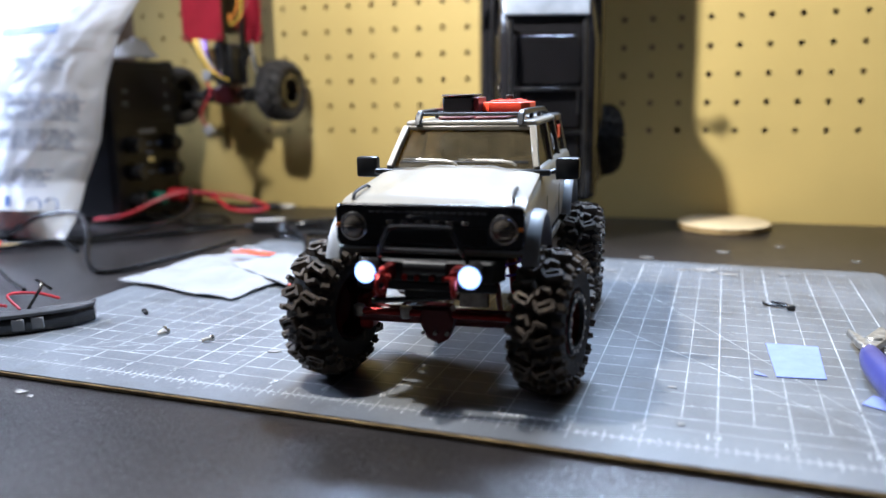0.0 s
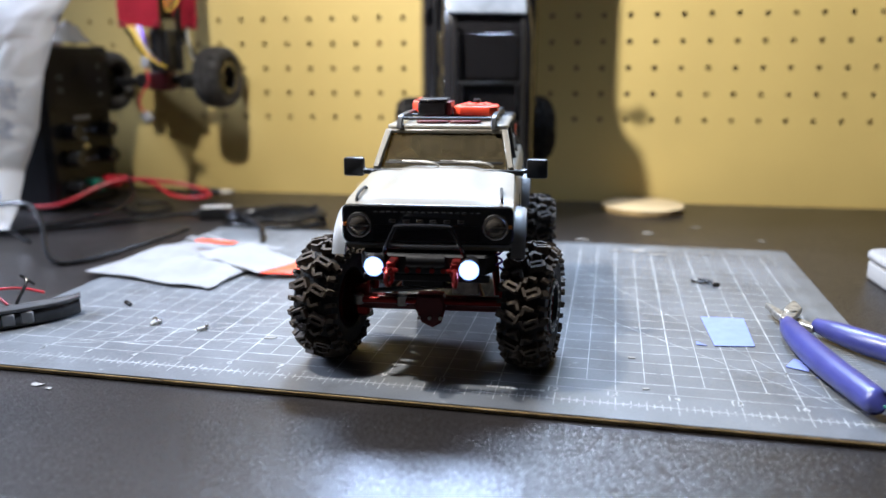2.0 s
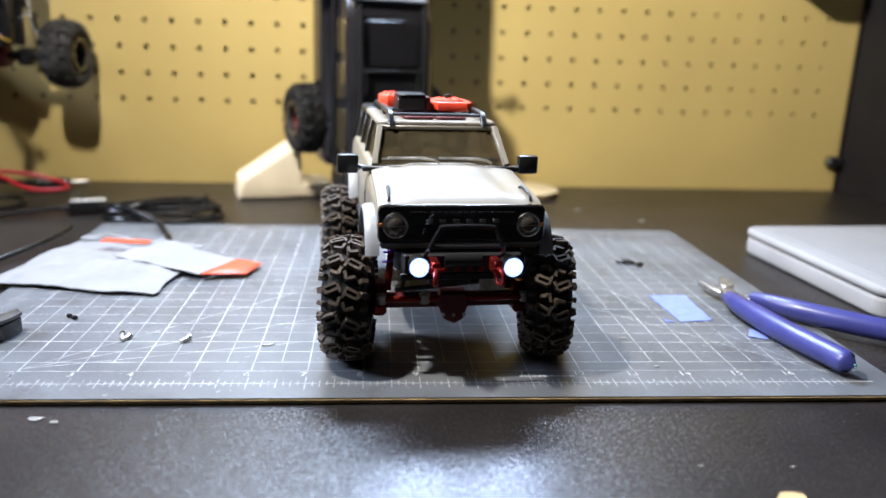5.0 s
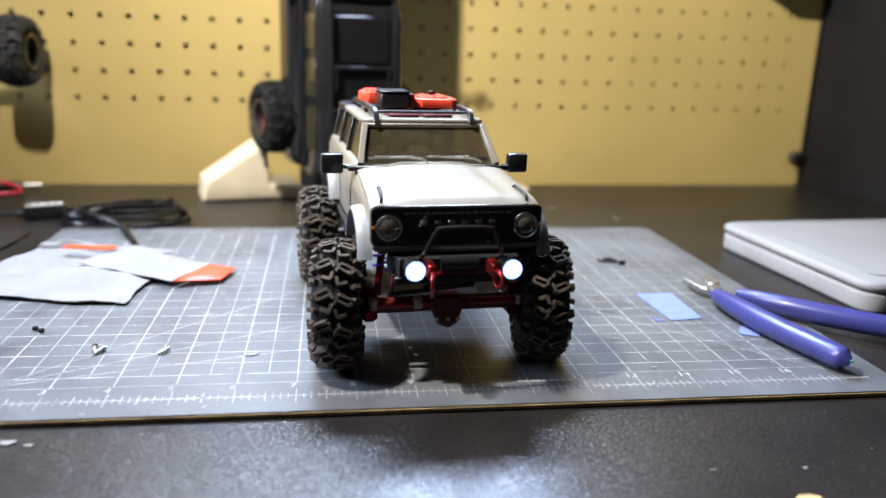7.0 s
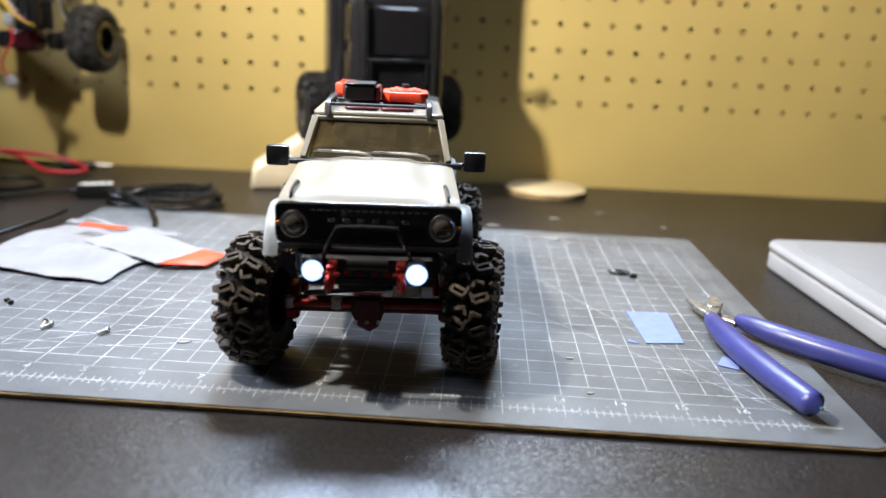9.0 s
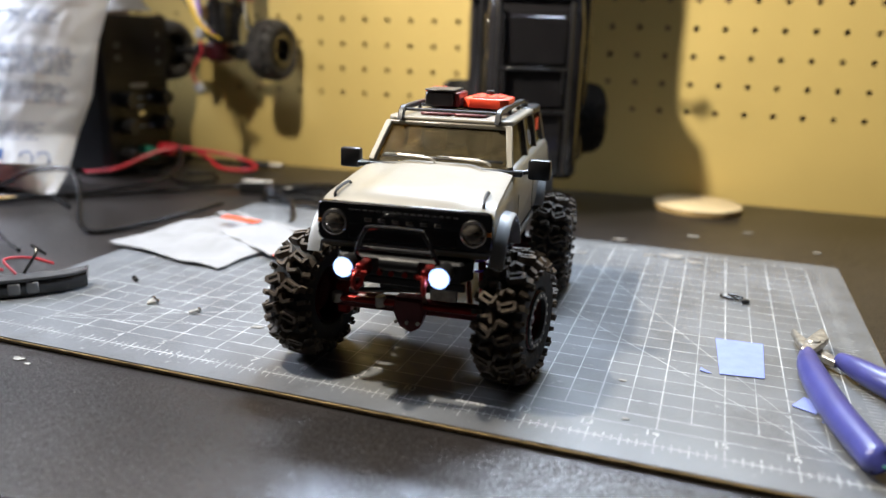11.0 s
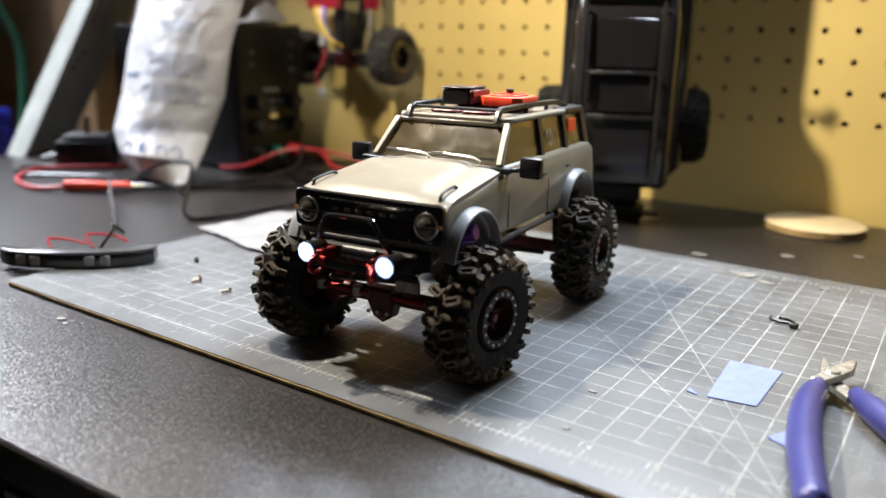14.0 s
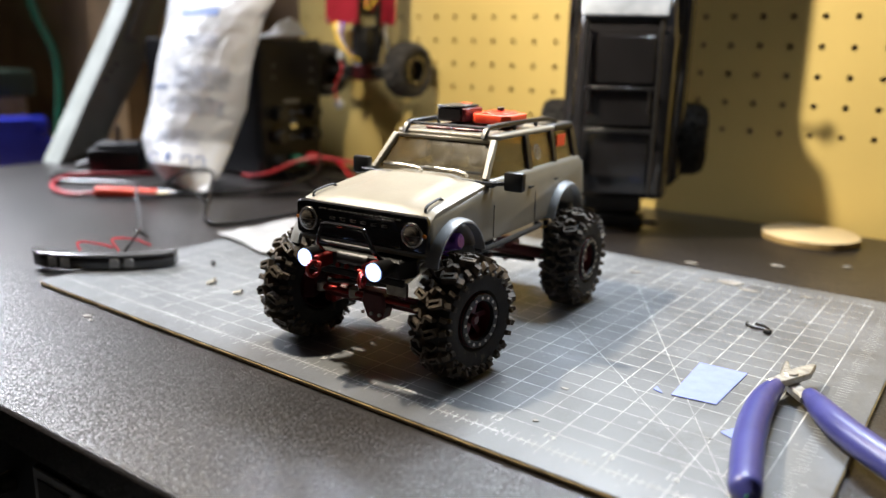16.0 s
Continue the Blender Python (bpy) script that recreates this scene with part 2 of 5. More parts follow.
def smooth_path(pts, steps=6):
    p = [Vector(q) for q in pts]
    p = [2 * p[0] - p[1]] + p + [2 * p[-1] - p[-2]]
    out = []
    for i in range(1, len(p) - 2):
        for s in range(steps):
            t = s / steps
            a, b, c, d = p[i - 1], p[i], p[i + 1], p[i + 2]
            out.append(0.5 * ((2 * b) + (c - a) * t + (2 * a - 5 * b + 4 * c - d) * t * t + (3 * b - a - 3 * c + d) * t ** 3))
    return out + [p[-2]]


def tube(bm, pts, r, seg=8, steps=6, radii=None):
    path = smooth_path(pts, steps) if steps else [Vector(q) for q in pts]
    n = len(path)
    tmp = bmesh.new()
    rings, side = [], None
    for i, c in enumerate(path):
        d = (path[min(i + 1, n - 1)] - path[max(i - 1, 0)]).normalized()
        if side is None:
            side = d.orthogonal().normalized()
        side = (side - d * side.dot(d)).normalized()
        up = d.cross(side)
        k = r
        if radii:
            f = i / (n - 1) * (len(radii) - 1)
            j = min(int(f), len(radii) - 2)
            k = radii[j] + (radii[j + 1] - radii[j]) * (f - j)
        rings.append([tmp.verts.new(c + k * (side * math.cos(2 * math.pi * s / seg) + up * math.sin(2 * math.pi * s / seg))) for s in range(seg)])
    for p, q in zip(rings, rings[1:]):
        for s in range(seg):
            tmp.faces.new((p[s], p[(s + 1) % seg], q[(s + 1) % seg], q[s]))
    tmp.faces.new(rings[0][::-1])
    tmp.faces.new(rings[-1])
    bmesh.ops.recalc_face_normals(tmp, faces=tmp.faces)
    return merge(bm, tmp)


def ring(bm, c, normal, r, w, seg=20, tseg=8):
    """A round ring of radius r and thickness w about c."""
    m = Matrix.Translation(c) @ Vector(normal).to_track_quat("X", "Z").to_matrix().to_4x4()
    prof = [(w * math.cos(2 * math.pi * k / tseg), r + w * math.sin(2 * math.pi * k / tseg)) for k in range(tseg)]
    return lathe(bm, prof, seg, m, closed=True)


def mesh_of(bm, name, material, angle=38):
    me = bpy.data.meshes.new(name)
    bm.to_mesh(me)
    bm.free()
    me.materials.append(material)
    me.shade_smooth()
    me.set_sharp_from_angle(angle=radians(angle))
    return me


def part(name, bm, material, parent, label="", kind=""):
    ob = new(name, mesh_of(bm, name, material))
    ob.parent = parent
    return tagged(ob, label, kind=kind)


def thing(name, label, category, m=None, group="", kind=""):
    ob = new(name)
    ob.empty_display_size = 0.01
    if m is not None:
        ob.matrix_world = m
    return tagged(ob, label, category, group, kind)


def solid(name, bm, material, label, category="", group="", kind="", m=None):
    ob = new(name, mesh_of(bm, name, material))
    if m is not None:
        ob.matrix_world = m
    return tagged(ob, label, category, group, kind)


def B():
    return bmesh.new()


def writing(name, text, size, m, material, parent, depth=0.0001):
    cu = bpy.data.curves.new(name, "FONT")
    cu.body, cu.size, cu.extrude, cu.align_x, cu.align_y = text, size, depth, "CENTER", "CENTER"
    tmp = bpy.data.objects.new(name, cu)
    me = bpy.data.meshes.new_from_object(tmp)
    me.transform(m)
    me.materials.append(material)
    bpy.data.objects.remove(tmp)
    ob = new(name, me)
    ob.parent = parent
    return ob


# ---- large structure ----
DESK = -0.003
bench = thing("workbench", "dark brown-black laminate workbench with scuffed dusty top", "workbench", kind="structure")
part("bench_top", box(B(), -0.75, 0.9, -0.61, 0.024, DESK - 0.018, DESK, 0.0015), M_BENCH, bench)
part("apron", box(B(), -0.74, 0.88, -0.585, -0.565, DESK - 0.13, DESK - 0.0185), M_BENCH_EDGE, bench)
drawer = part("drawer_front", box(B(), -0.42, 0.3, -0.606, -0.5855, DESK - 0.20, DESK - 0.0190, 0.002), M_BLACK_PANEL, bench)
label_frame = part("label_frame", box(B(), -0.085, -0.015, -0.6078, -0.6062, -0.062, -0.0265, 0.0005), M_FLARE, drawer, "pale grey label frame")
part("label_card", box(B(), -0.0805, -0.0195, -0.6085, -0.6079, -0.0575, -0.0310), M_BENCH_EDGE, label_frame, "dark card in the frame")
part("drawer_knob", lathe(B(), [(0, 0.005), (0.006, 0.004), (0.010, 0.008), (0.014, 0.008), (0.017, 0.005), (0.017, 0)], 20, Matrix.Translation((-0.1085, -0.6062, -0.0430)) @ pose(0, 0, 0, 0, 0, -90)), M_BLACK, drawer, "round black drawer knob")
for x in (-0.70, 0.82):
    for y in (-0.55, -0.03):
        part("leg", box(B(), x, x + 0.05, y, y + 0.05, -0.80, DESK - 0.0185), M_BENCH_EDGE, bench)

P, ZR = 0.0254, 0.081
PX0, PX1 = -20.5 * P, 0.493
board = thing("pegboard", "tan hardboard pegboard with rows of round holes", "pegboard", kind="structure")


def pegboard_mesh():
    bm = B()
    n, r, t = 12, 0.0027, 0.005
    cols, rows = range(-20, 19), range(0, 15)
    for c in cols:
        for k in rows:
            cx, cz = c * P, ZR + k * P
            ang = [2 * math.pi * (i + 0.5) / n for i in range(n)]
            rim = [(cx + r * math.cos(a), cz + r * math.sin(a)) for a in ang]
            sq = []
            for a in ang:
                s = 0.5 * P / max(abs(math.cos(a)), abs(math.sin(a)))
                sq.append((cx + s * math.cos(a), cz + s * math.sin(a)))
            f0 = [bm.verts.new((x, 0, z)) for x, z in rim]
            b0 = [bm.verts.new((x, t, z)) for x, z in rim]
            s0 = [bm.verts.new((x, 0, z)) for x, z in sq]
            corner = {}
            for sx, sz in ((1, 1), (-1, 1), (-1, -1), (1, -1)):
                corner[(sx, sz)] = bm.verts.new((cx + sx * P / 2, 0, cz + sz * P / 2))
            for i in range(n):
                j = (i + 1) % n
                a, b = ang[i], ang[j]
                ca, cb = abs(math.cos(a)) > abs(math.sin(a)), abs(math.cos(b)) > abs(math.sin(b))
                mid = a + math.pi / n
                f = [f0[i], s0[i]]
                if ca != cb:
                    f.append(corner[(1 if math.cos(mid) > 0 else -1, 1 if math.sin(mid) > 0 else -1)])
                f += [s0[j], f0[j]]
                bm.faces.new(f[::-1])
                bm.faces.new((f0[i], f0[j], b0[j], b0[i]))
    bmesh.ops.remove_doubles(bm, verts=bm.verts, dist=0.00001)
    return bm


part("perforated_field", pegboard_mesh(), M_PEG, board)
top = ZR + 14.5 * P
part("lower_strip", box(B(), -20.5 * P, PX1, 0.0, 0.005, DESK, ZR - 0.5 * P), M_PEG, board)
part("edge_strip", box(B(), 18.5 * P, PX1, 0.0, 0.005, ZR - 0.5 * P, top), M_PEG, board)
wall = tagged(new("wall_north", mesh_of(box(B(), -2.0, 2.0, 0.03, 0.13, -0.8, 1.75), "wall_north", M_WOOD_DARK)), "dark brown timber wall behind the pegboard", "wall", kind="structure")
for x in (-0.982, 0.75):
    solid("wall_stud", box(B(), x, x + 0.09, -0.01, 0.0295, -0.79, 1.7, 0.002), M_WOOD_STUD, "rough brown timber stud on the wall", "stud", kind="structure")
solid("plywood_panel", box(B(), -1.95, -0.985, 0.012, 0.0295, -0.79, 1.7), M_PLYWALL, "brown plywood sheet on the wall", "panel", kind="structure")
solid("side_panel", prism(B(), [(0.4965, 0.0), (0.512, 0.0), (0.548, -0.30), (0.5325, -0.30)], "z", DESK + 0.0005, 0.62), M_BLACK_PANEL, "tall matt black side panel standing on the bench", "panel", kind="structure")
solid("wall_west", box(B(), -2.1, -2.0, -2.6, 0.1, -0.8, 1.75), M_WOOD_DARK, "brown timber wall", "wall", kind="structure")
solid("wall_east", box(B(), 2.0, 2.1, -2.6, 0.1, -0.8, 1.75), M_WALL, "dim workshop wall", "wall", kind="structure")
solid("wall_south", box(B(), -2.0, 2.0, -2.7, -2.6, -0.8, 1.75), M_WALL, "dim workshop wall", "wall", kind="structure")
solid("ceiling", box(B(), -2.1, 2.1, -2.7, 0.13, 1.75, 1.8), M_WALL, "dim workshop ceiling", "ceiling", kind="structure")
solid("floor", box(B(), -2.1, 2.1, -2.7, 0.13, -0.85, -0.8), M_WALL, "dark workshop floor", "floor", kind="structure")

# ---- cutting mat ----
MW, MD = 0.458, 0.312
mat_pose = pose(-0.256, -0.508, DESK, 0, 0, -1.9)
cutting_mat = thing("cutting_mat", "worn grey cutting mat with pale inch grid, lying on the bench", "cutting mat", mat_pose)


def rounded(x0, x1, y0, y1, r, n=5):
    pts = []
    for cx, cy, a0 in ((x1 - r, y1 - r, 0), (x0 + r, y1 - r, 90), (x0 + r, y0 + r, 180), (x1 - r, y0 + r, 270)):
        for i in range(n + 1):
            a = radians(a0 + 90 * i / n)
            pts.append((cx + r * math.cos(a), cy + r * math.sin(a)))
    return pts


part("bottom_layer", prism(B(), rounded(0, MW, 0, MD, 0.006), "z", 0.0001, 0.0008), M_MAT_BASE, cutting_mat)
part("core_layer", prism(B(), rounded(-0.0006, MW + 0.0006, -0.0006, MD + 0.0006, 0.006), "z", 0.0008, 0.0023), M_MAT_CORE, cutting_mat, "tan core showing at the cut edge")
part("top_layer", prism(B(), rounded(0, MW, 0, MD, 0.006), "z", 0.0023, 0.003), M_MAT, cutting_mat)
part("glue_line", prism(B(), rounded(-0.0007, MW + 0.0007, -0.0007, MD + 0.0007, 0.006), "z", 0.0014, 0.0017), M_MAT_BASE, cutting_mat)

X0 = 0.0805 - 3 * P  # the zero of the long rule, from the mat's corner


def strip(bm, x0, y0, x1, y1, w, z=0.00312):
    d = Vector((x1 - x0, y1 - y0, 0)).normalized()
    s = Vector((-d.y, d.x, 0)) * w / 2
    a, b = Vector((x0, y0, z)), Vector((x1, y1, z))
    bm.faces.new([bm.verts.new(p) for p in (a - s, b - s, b + s, a + s)])


grid = B()
GY0, GY1 = 0.0375, MD - 0.022
for k in range(1, 36):
    x = X0 + k * P / 2
    if 0.02 < x < MW - 0.018:
        strip(grid, x, 0.0275 if k % 2 == 0 else GY0, x, GY1, 0.0006 if k % 2 == 0 else 0.0004)
for k in range(0, 21):
    y = GY0 + k * P / 2
    if y < GY1 + 0.001:
        strip(grid, 0.025, y, MW - 0.023, y, 0.0006 if k % 2 == 0 else 0.0004)
strip(grid, 0.012, 0.0143, MW - 0.012, 0.0143, 0.0006)
strip(grid, 0.02, 0.0275, MW - 0.02, 0.0275, 0.0004)
strip(grid, 0.012, MD - 0.0143, MW - 0.012, MD - 0.0143, 0.0005)
for k in range(1, 17 * 8):
    x = X0 + k * P / 8
    h = 0.0062 if k % 8 == 0 else 0.0045 if k % 4 == 0 else 0.0032 if k % 2 == 0 else 0.0022
    if x < MW - 0.014:
        strip(grid, x, 0.0143 - h, x, 0.0143 + h, 0.0004)
        strip(grid, x, MD - 0.0143 - h, x, MD - 0.0143 + h, 0.0004)
for k in range(1, 11 * 8):
    y = 0.024 + k * P / 8
    h = 0.0055 if k % 8 == 0 else 0.004 if k % 4 == 0 else 0.0026
    if y < MD - 0.02:
        strip(grid, MW - 0.0135 - h, y, MW - 0.0135 + h, y, 0.0004)
        strip(grid, 0.0135 - h, y, 0.0135 + h, y, 0.0004)
for x, y, a, l in ((0.43, 0.024, 135, 0.19), (0.43, 0.024, 120, 0.26), (0.055, 0.03, 28, 0.22), (0.055, 0.03, 15, 0.2), (0.055, 0.03, 45, 0.3)):
    strip(grid, x, y, x + l * math.cos(radians(a)), y + l * math.sin(radians(a)), 0.0004)
part("printed_grid", grid, M_PRINT, cutting_mat, "pale printed grid and rule marks", kind="stuff")
for n in range(1, 17):
    writing("number", str(n), 0.0062, Matrix.Translation((X0 + n * P - 0.0015, 0.0238, 0.0031)), M_PRINT, cutting_mat)

# a line of small print by the front rule, too worn to read
x = 0.279
for k in range(9):
    w = 0.0016 + 0.0007 * (k * 5 % 3)
    part("print_bar", prism(B(), [(x, 0.0205), (x + w, 0.0205), (x + w, 0.0222), (x, 0.0222)], "z", 0.00305, 0.00315), M_PRINT, cutting_mat)
    x += w + 0.0006

# ---- the toy crawler ----


def tyre_mesh(r=0.0295, w=0.0208, rim=0.0128, rows=13, tread=False):
    """A fat balloon tyre, or its staggered knobbly blocks, axle along x."""
    bm = B()
    h = w / 2
    c = r * 0.90
    if not tread:
        lathe(bm, [(-h * 0.62, rim), (-h * 0.9, rim * 1.15), (-h, c * 0.72), (-h * 0.93, c * 0.86), (-h * 0.72, c * 0.95), (-h * 0.4, c * 0.99), (0, c), (h * 0.4, c * 0.99), (h * 0.72, c * 0.95), (h * 0.93, c * 0.86), (h, c * 0.72), (h * 0.9, rim * 1.15), (h * 0.62, rim)], 40)
        return bm

    k = r / 0.028

    def block(theta, x, rad, lx, ly, lz, yaw, lean=0.0, dx=0.0, dy=0.0):
        m = pose(0, 0, 0, theta) @ Matrix.Translation((x, 0, rad)) @ pose(0, 0, 0, 0, lean, yaw) @ Matrix.Translation((dx, dy, 0))
        a, b, t = lx / 2, ly / 2, 0.84
        hexa(bm, [(-a, -b, -lz), (a, -b, -lz), (a, b, -lz), (-a, b, -lz), (-a * t, -b * t, lz), (a * t, -b * t, lz), (a * t, b * t, lz), (-a * t, b * t, lz)], 0.0, m)

    for i in range(rows):
        th = 360 * i / rows
        for s in (-1, 1):
            o = 0 if s < 0 else 60 / rows
            # a long slotted bar: two ribs joined at the shoulder end
            for d in (-1, 1):
                block(th + o, s * h * 0.42, c + 0.0007 * k, h * 0.64, 0.0013 * k, 0.0021 * k, s * 24, s * 7, 0, d * 0.00125 * k)
            block(th + o, s * h * 0.42, c + 0.0006 * k, 0.0016 * k, 0.0036 * k, 0.0020 * k, s * 24, s * 7, s * h * 0.30)
            block(th + o, s * h * 0.42, c + 0.0007 * k, 0.0013 * k, 0.0046 * k, 0.0021 * k, s * 24, s * 7, -s * h * 0.30, 0.0012 * k)
            # a hooked block between two bars
            block(th + o + 180 / rows, s * h * 0.34, c + 0.0008 * k, h * 0.46, 0.0015 * k, 0.0020 * k, s * -16, s * 6)
            block(th + o + 180 / rows, s * h * 0.34, c + 0.0008 * k, 0.0015 * k, 0.0040 * k, 0.0020 * k, s * -16, s * 6, -s * h * 0.20, -0.0016 * k)
            # shoulder and side lugs
            block(th + o - 18 / rows, s * h * 0.86, c * 0.94, h * 0.34, 0.0030 * k, 0.0019 * k, s * 14, s * 36)
            block(th + o + 165 / rows, s * h * 0.84, c * 0.945, h * 0.36, 0.0020 * k, 0.0019 * k, s * -12, s * 34)
            block(th + o - 18 / rows, s * h * 1.01, c * 0.83, h * 0.18, 0.0026 * k, 0.0012 * k, 0, s * 80)
            block(th + o + 165 / rows, s * h * 1.01, c * 0.85, h * 0.14, 0.0018 * k, 0.0011 * k, 0, s * 80)
    return bm


def rim_mesh(r=0.0130, w=0.02):
    """A dished five-spoke rim, outer side towards +x."""
    bm = B()
    h = w / 2
    lathe(bm, [(-h, r), (h * 0.95, r), (h, r * 0.94), (h * 0.9, r * 0.80), (h * 0.35, r * 0.74), (-h * 0.2, r * 0.70), (-h * 0.3, 0.0)], 32)
    for i in range(6):
        m = pose(0, 0, 0, 60 * i)
        hexa(bm, [(h * 0.05, -r * 0.16, r * 0.1), (h * 0.45, -r * 0.12, r * 0.1), (h * 0.45, r * 0.12, r * 0.1), (h * 0.05, r * 0.16, r * 0.1), (h * 0.1, -r * 0.13, r * 0.76), (h * 0.5, -r * 0.09, r * 0.76), (h * 0.5, r * 0.09, r * 0.76), (h * 0.1, r * 0.13, r * 0.76)], 0, m)
    lathe(bm, [(-h * 0.2, r * 0.2), (h * 0.7, r * 0.2), (h * 0.8, r * 0.13), (h * 0.8, 0)], 12)
    return bm


def bolts_mesh(r=0.0128, x=0.0102, n=16, size=0.0011):
    bm = B()
    for i in range(n):
        a = 2 * math.pi * i / n
        y, z = r * math.cos(a), r * math.sin(a)
        cyl(bm, (x - 0.0012, y, z), (x + 0.0006, y, z), size, seg=6)
    return bm


TYRE = mesh_of(tyre_mesh(), "tyre", M_RUBBER, 30), mesh_of(tyre_mesh(tread=True), "tread", M_TREAD, 30)
RIM = mesh_of(rim_mesh(), "rim", M_RED_DARK)
RING = mesh_of(lathe(B(), [(0.0085, 0.0094), (0.0104, 0.0097), (0.0104, 0.0126), (0.0085, 0.0132)], 32, closed=True), "bead_ring", M_BLACK_MATT)
BOLTS = mesh_of(bolts_mesh(0.0111, 0.0102, 16, 0.00075), "bolts", M_STEEL)


def wheel(parent, m, tyre=TYRE, rim=RIM, bead=RING, bolts=BOLTS):
    hubo = new("wheel", tyre[0])
    hubo.parent = parent
    hubo.matrix_local = m
    for name, me, kind in (("tread", tyre[1], "stuff"), ("rim", rim, ""), ("bead_ring", bead, ""), ("bolts", bolts, "stuff")):
        o = new(name, me)
        o.parent = hubo
        tagged(o, kind=kind)
    return hubo


truck = thing("toy_crawler", "cream-white toy rock crawler truck on big knobby tyres, headlamps lit", "toy truck", pose(-0.0095, -0.40, 0, 0, 0, 3.3))
WZ, WF, WR, TRK = 0.0283, -0.0655, 0.064, 0.0475
for sx, y, steer, dx in ((-1, WF + 0.0005, -10.5, -0.0012), (1, WF - 0.0030, -10.5, -0.0010), (-1, WR, 0, 0), (1, WR, 0, 0)):
    wheel(truck, pose(sx * TRK + dx, y, WZ + 0.0008, 37 * sx + 900 * y, 0, steer + (180 if sx < 0 else 0)))


def arch(yc, zc, r, a0, a1, n=9):
    return [(yc + r * math.cos(radians(a0 + (a1 - a0) * i / n)), zc + r * math.sin(radians(a0 + (a1 - a0) * i / n))) for i in range(n + 1)]


AZ, AR = 0.0490, 0.0218
side = [(-0.0845, 0.061), (-0.0855, 0.0760), (-0.083, 0.0775), (-0.055, 0.0800), (-0.030, 0.0835), (-0.026, 0.0860), (0.092, 0.0868), (0.0980, 0.083), (0.0990, 0.062)]
side += arch(WR, AZ, AR, 25, 160) + [(0.038, 0.0555), (-0.036, 0.0555)] + arch(WF, AZ, AR, 20, 155)


def body_shell():
    bm = B()
    prism(bm, side, "x", -0.0385, 0.0385, 0.0022, seg=3)
    for v in bm.verts:  # the flanks lean in above the shoulder and the nose tapers
        k = max(0.0, v.co.z - 0.074) / 0.012
        v.co.x *= 1 - 0.055 * k - 0.02 * max(0.0, (-0.06 - v.co.y) / 0.025)
    return bm


part("body", body_shell(), M_PAINT, truck)


def hood_mesh():
    bm = B()
    nx, ny = 24, 14
    rows = []
    for j in range(ny + 1):
        f = j / ny
        y = -0.0845 + f * 0.0565
        hw = 0.0374 - 0.0014 * f
        row = []
        for i in range(nx + 1):
            u = -1 + 2 * i / nx
            z = 0.0782 + 0.0066 * f + 0.0016 * math.sin(min(1, f * 5) * math.pi / 2)
            z -= 0.0015 * abs(u) ** 10
            bulge = 1 / (1 + math.exp((abs(u) - 0.62 + 0.12 * f) * 40))
            z += 0.0013 * bulge * min(1, f * 4)
            if j == 0:
                z -= 0.0012
            row.append(bm.verts.new((u * hw, y, z)))
        rows.append(row)
    for a, b in zip(rows, rows[1:]):
        for i in range(nx):
            bm.faces.new((a[i], a[i + 1], b[i + 1], b[i]))
    edge = [e for e in bm.edges if e.is_boundary]
    ret = bmesh.ops.extrude_edge_only(bm, edges=edge)
    for v in ret["geom"]:
        if isinstance(v, bmesh.types.BMVert):
            v.co.z -= 0.0035
    bmesh.ops.recalc_face_normals(bm, faces=bm.faces)
    return bm


part("hood", hood_mesh(), M_PAINT, truck)
for sx in (-1, 1):
    part("hood_rail", tube(B(), [(sx * 0.0325, -0.081, 0.0775), (sx * 0.0322, -0.0795, 0.0812), (sx * 0.0315, -0.068, 0.0828), (sx * 0.0312, -0.064, 0.0812)], 0.0007, 6), M_BLACK_MATT, truck)


def bar_between(bm, p, q, w, d, up=(0, 0, 1)):
    """A flat bar from p to q, w wide along the truck and d thick."""
    p, q = Vector(p), Vector(q)
    x = (q - p).normalized()
    y = Vector(up).cross(x).normalized() if abs(Vector(up).dot(x)) < 0.95 else Vector((0, 1, 0))
    z = x.cross(y)
    pts = []
    for base in (p, q):
        for s, t in ((-1, -1), (1, -1), (1, 1), (-1, 1)):
            pts.append(base + y * s * w / 2 + z * t * d / 2)
    return hexa(bm, pts, 0.0004)


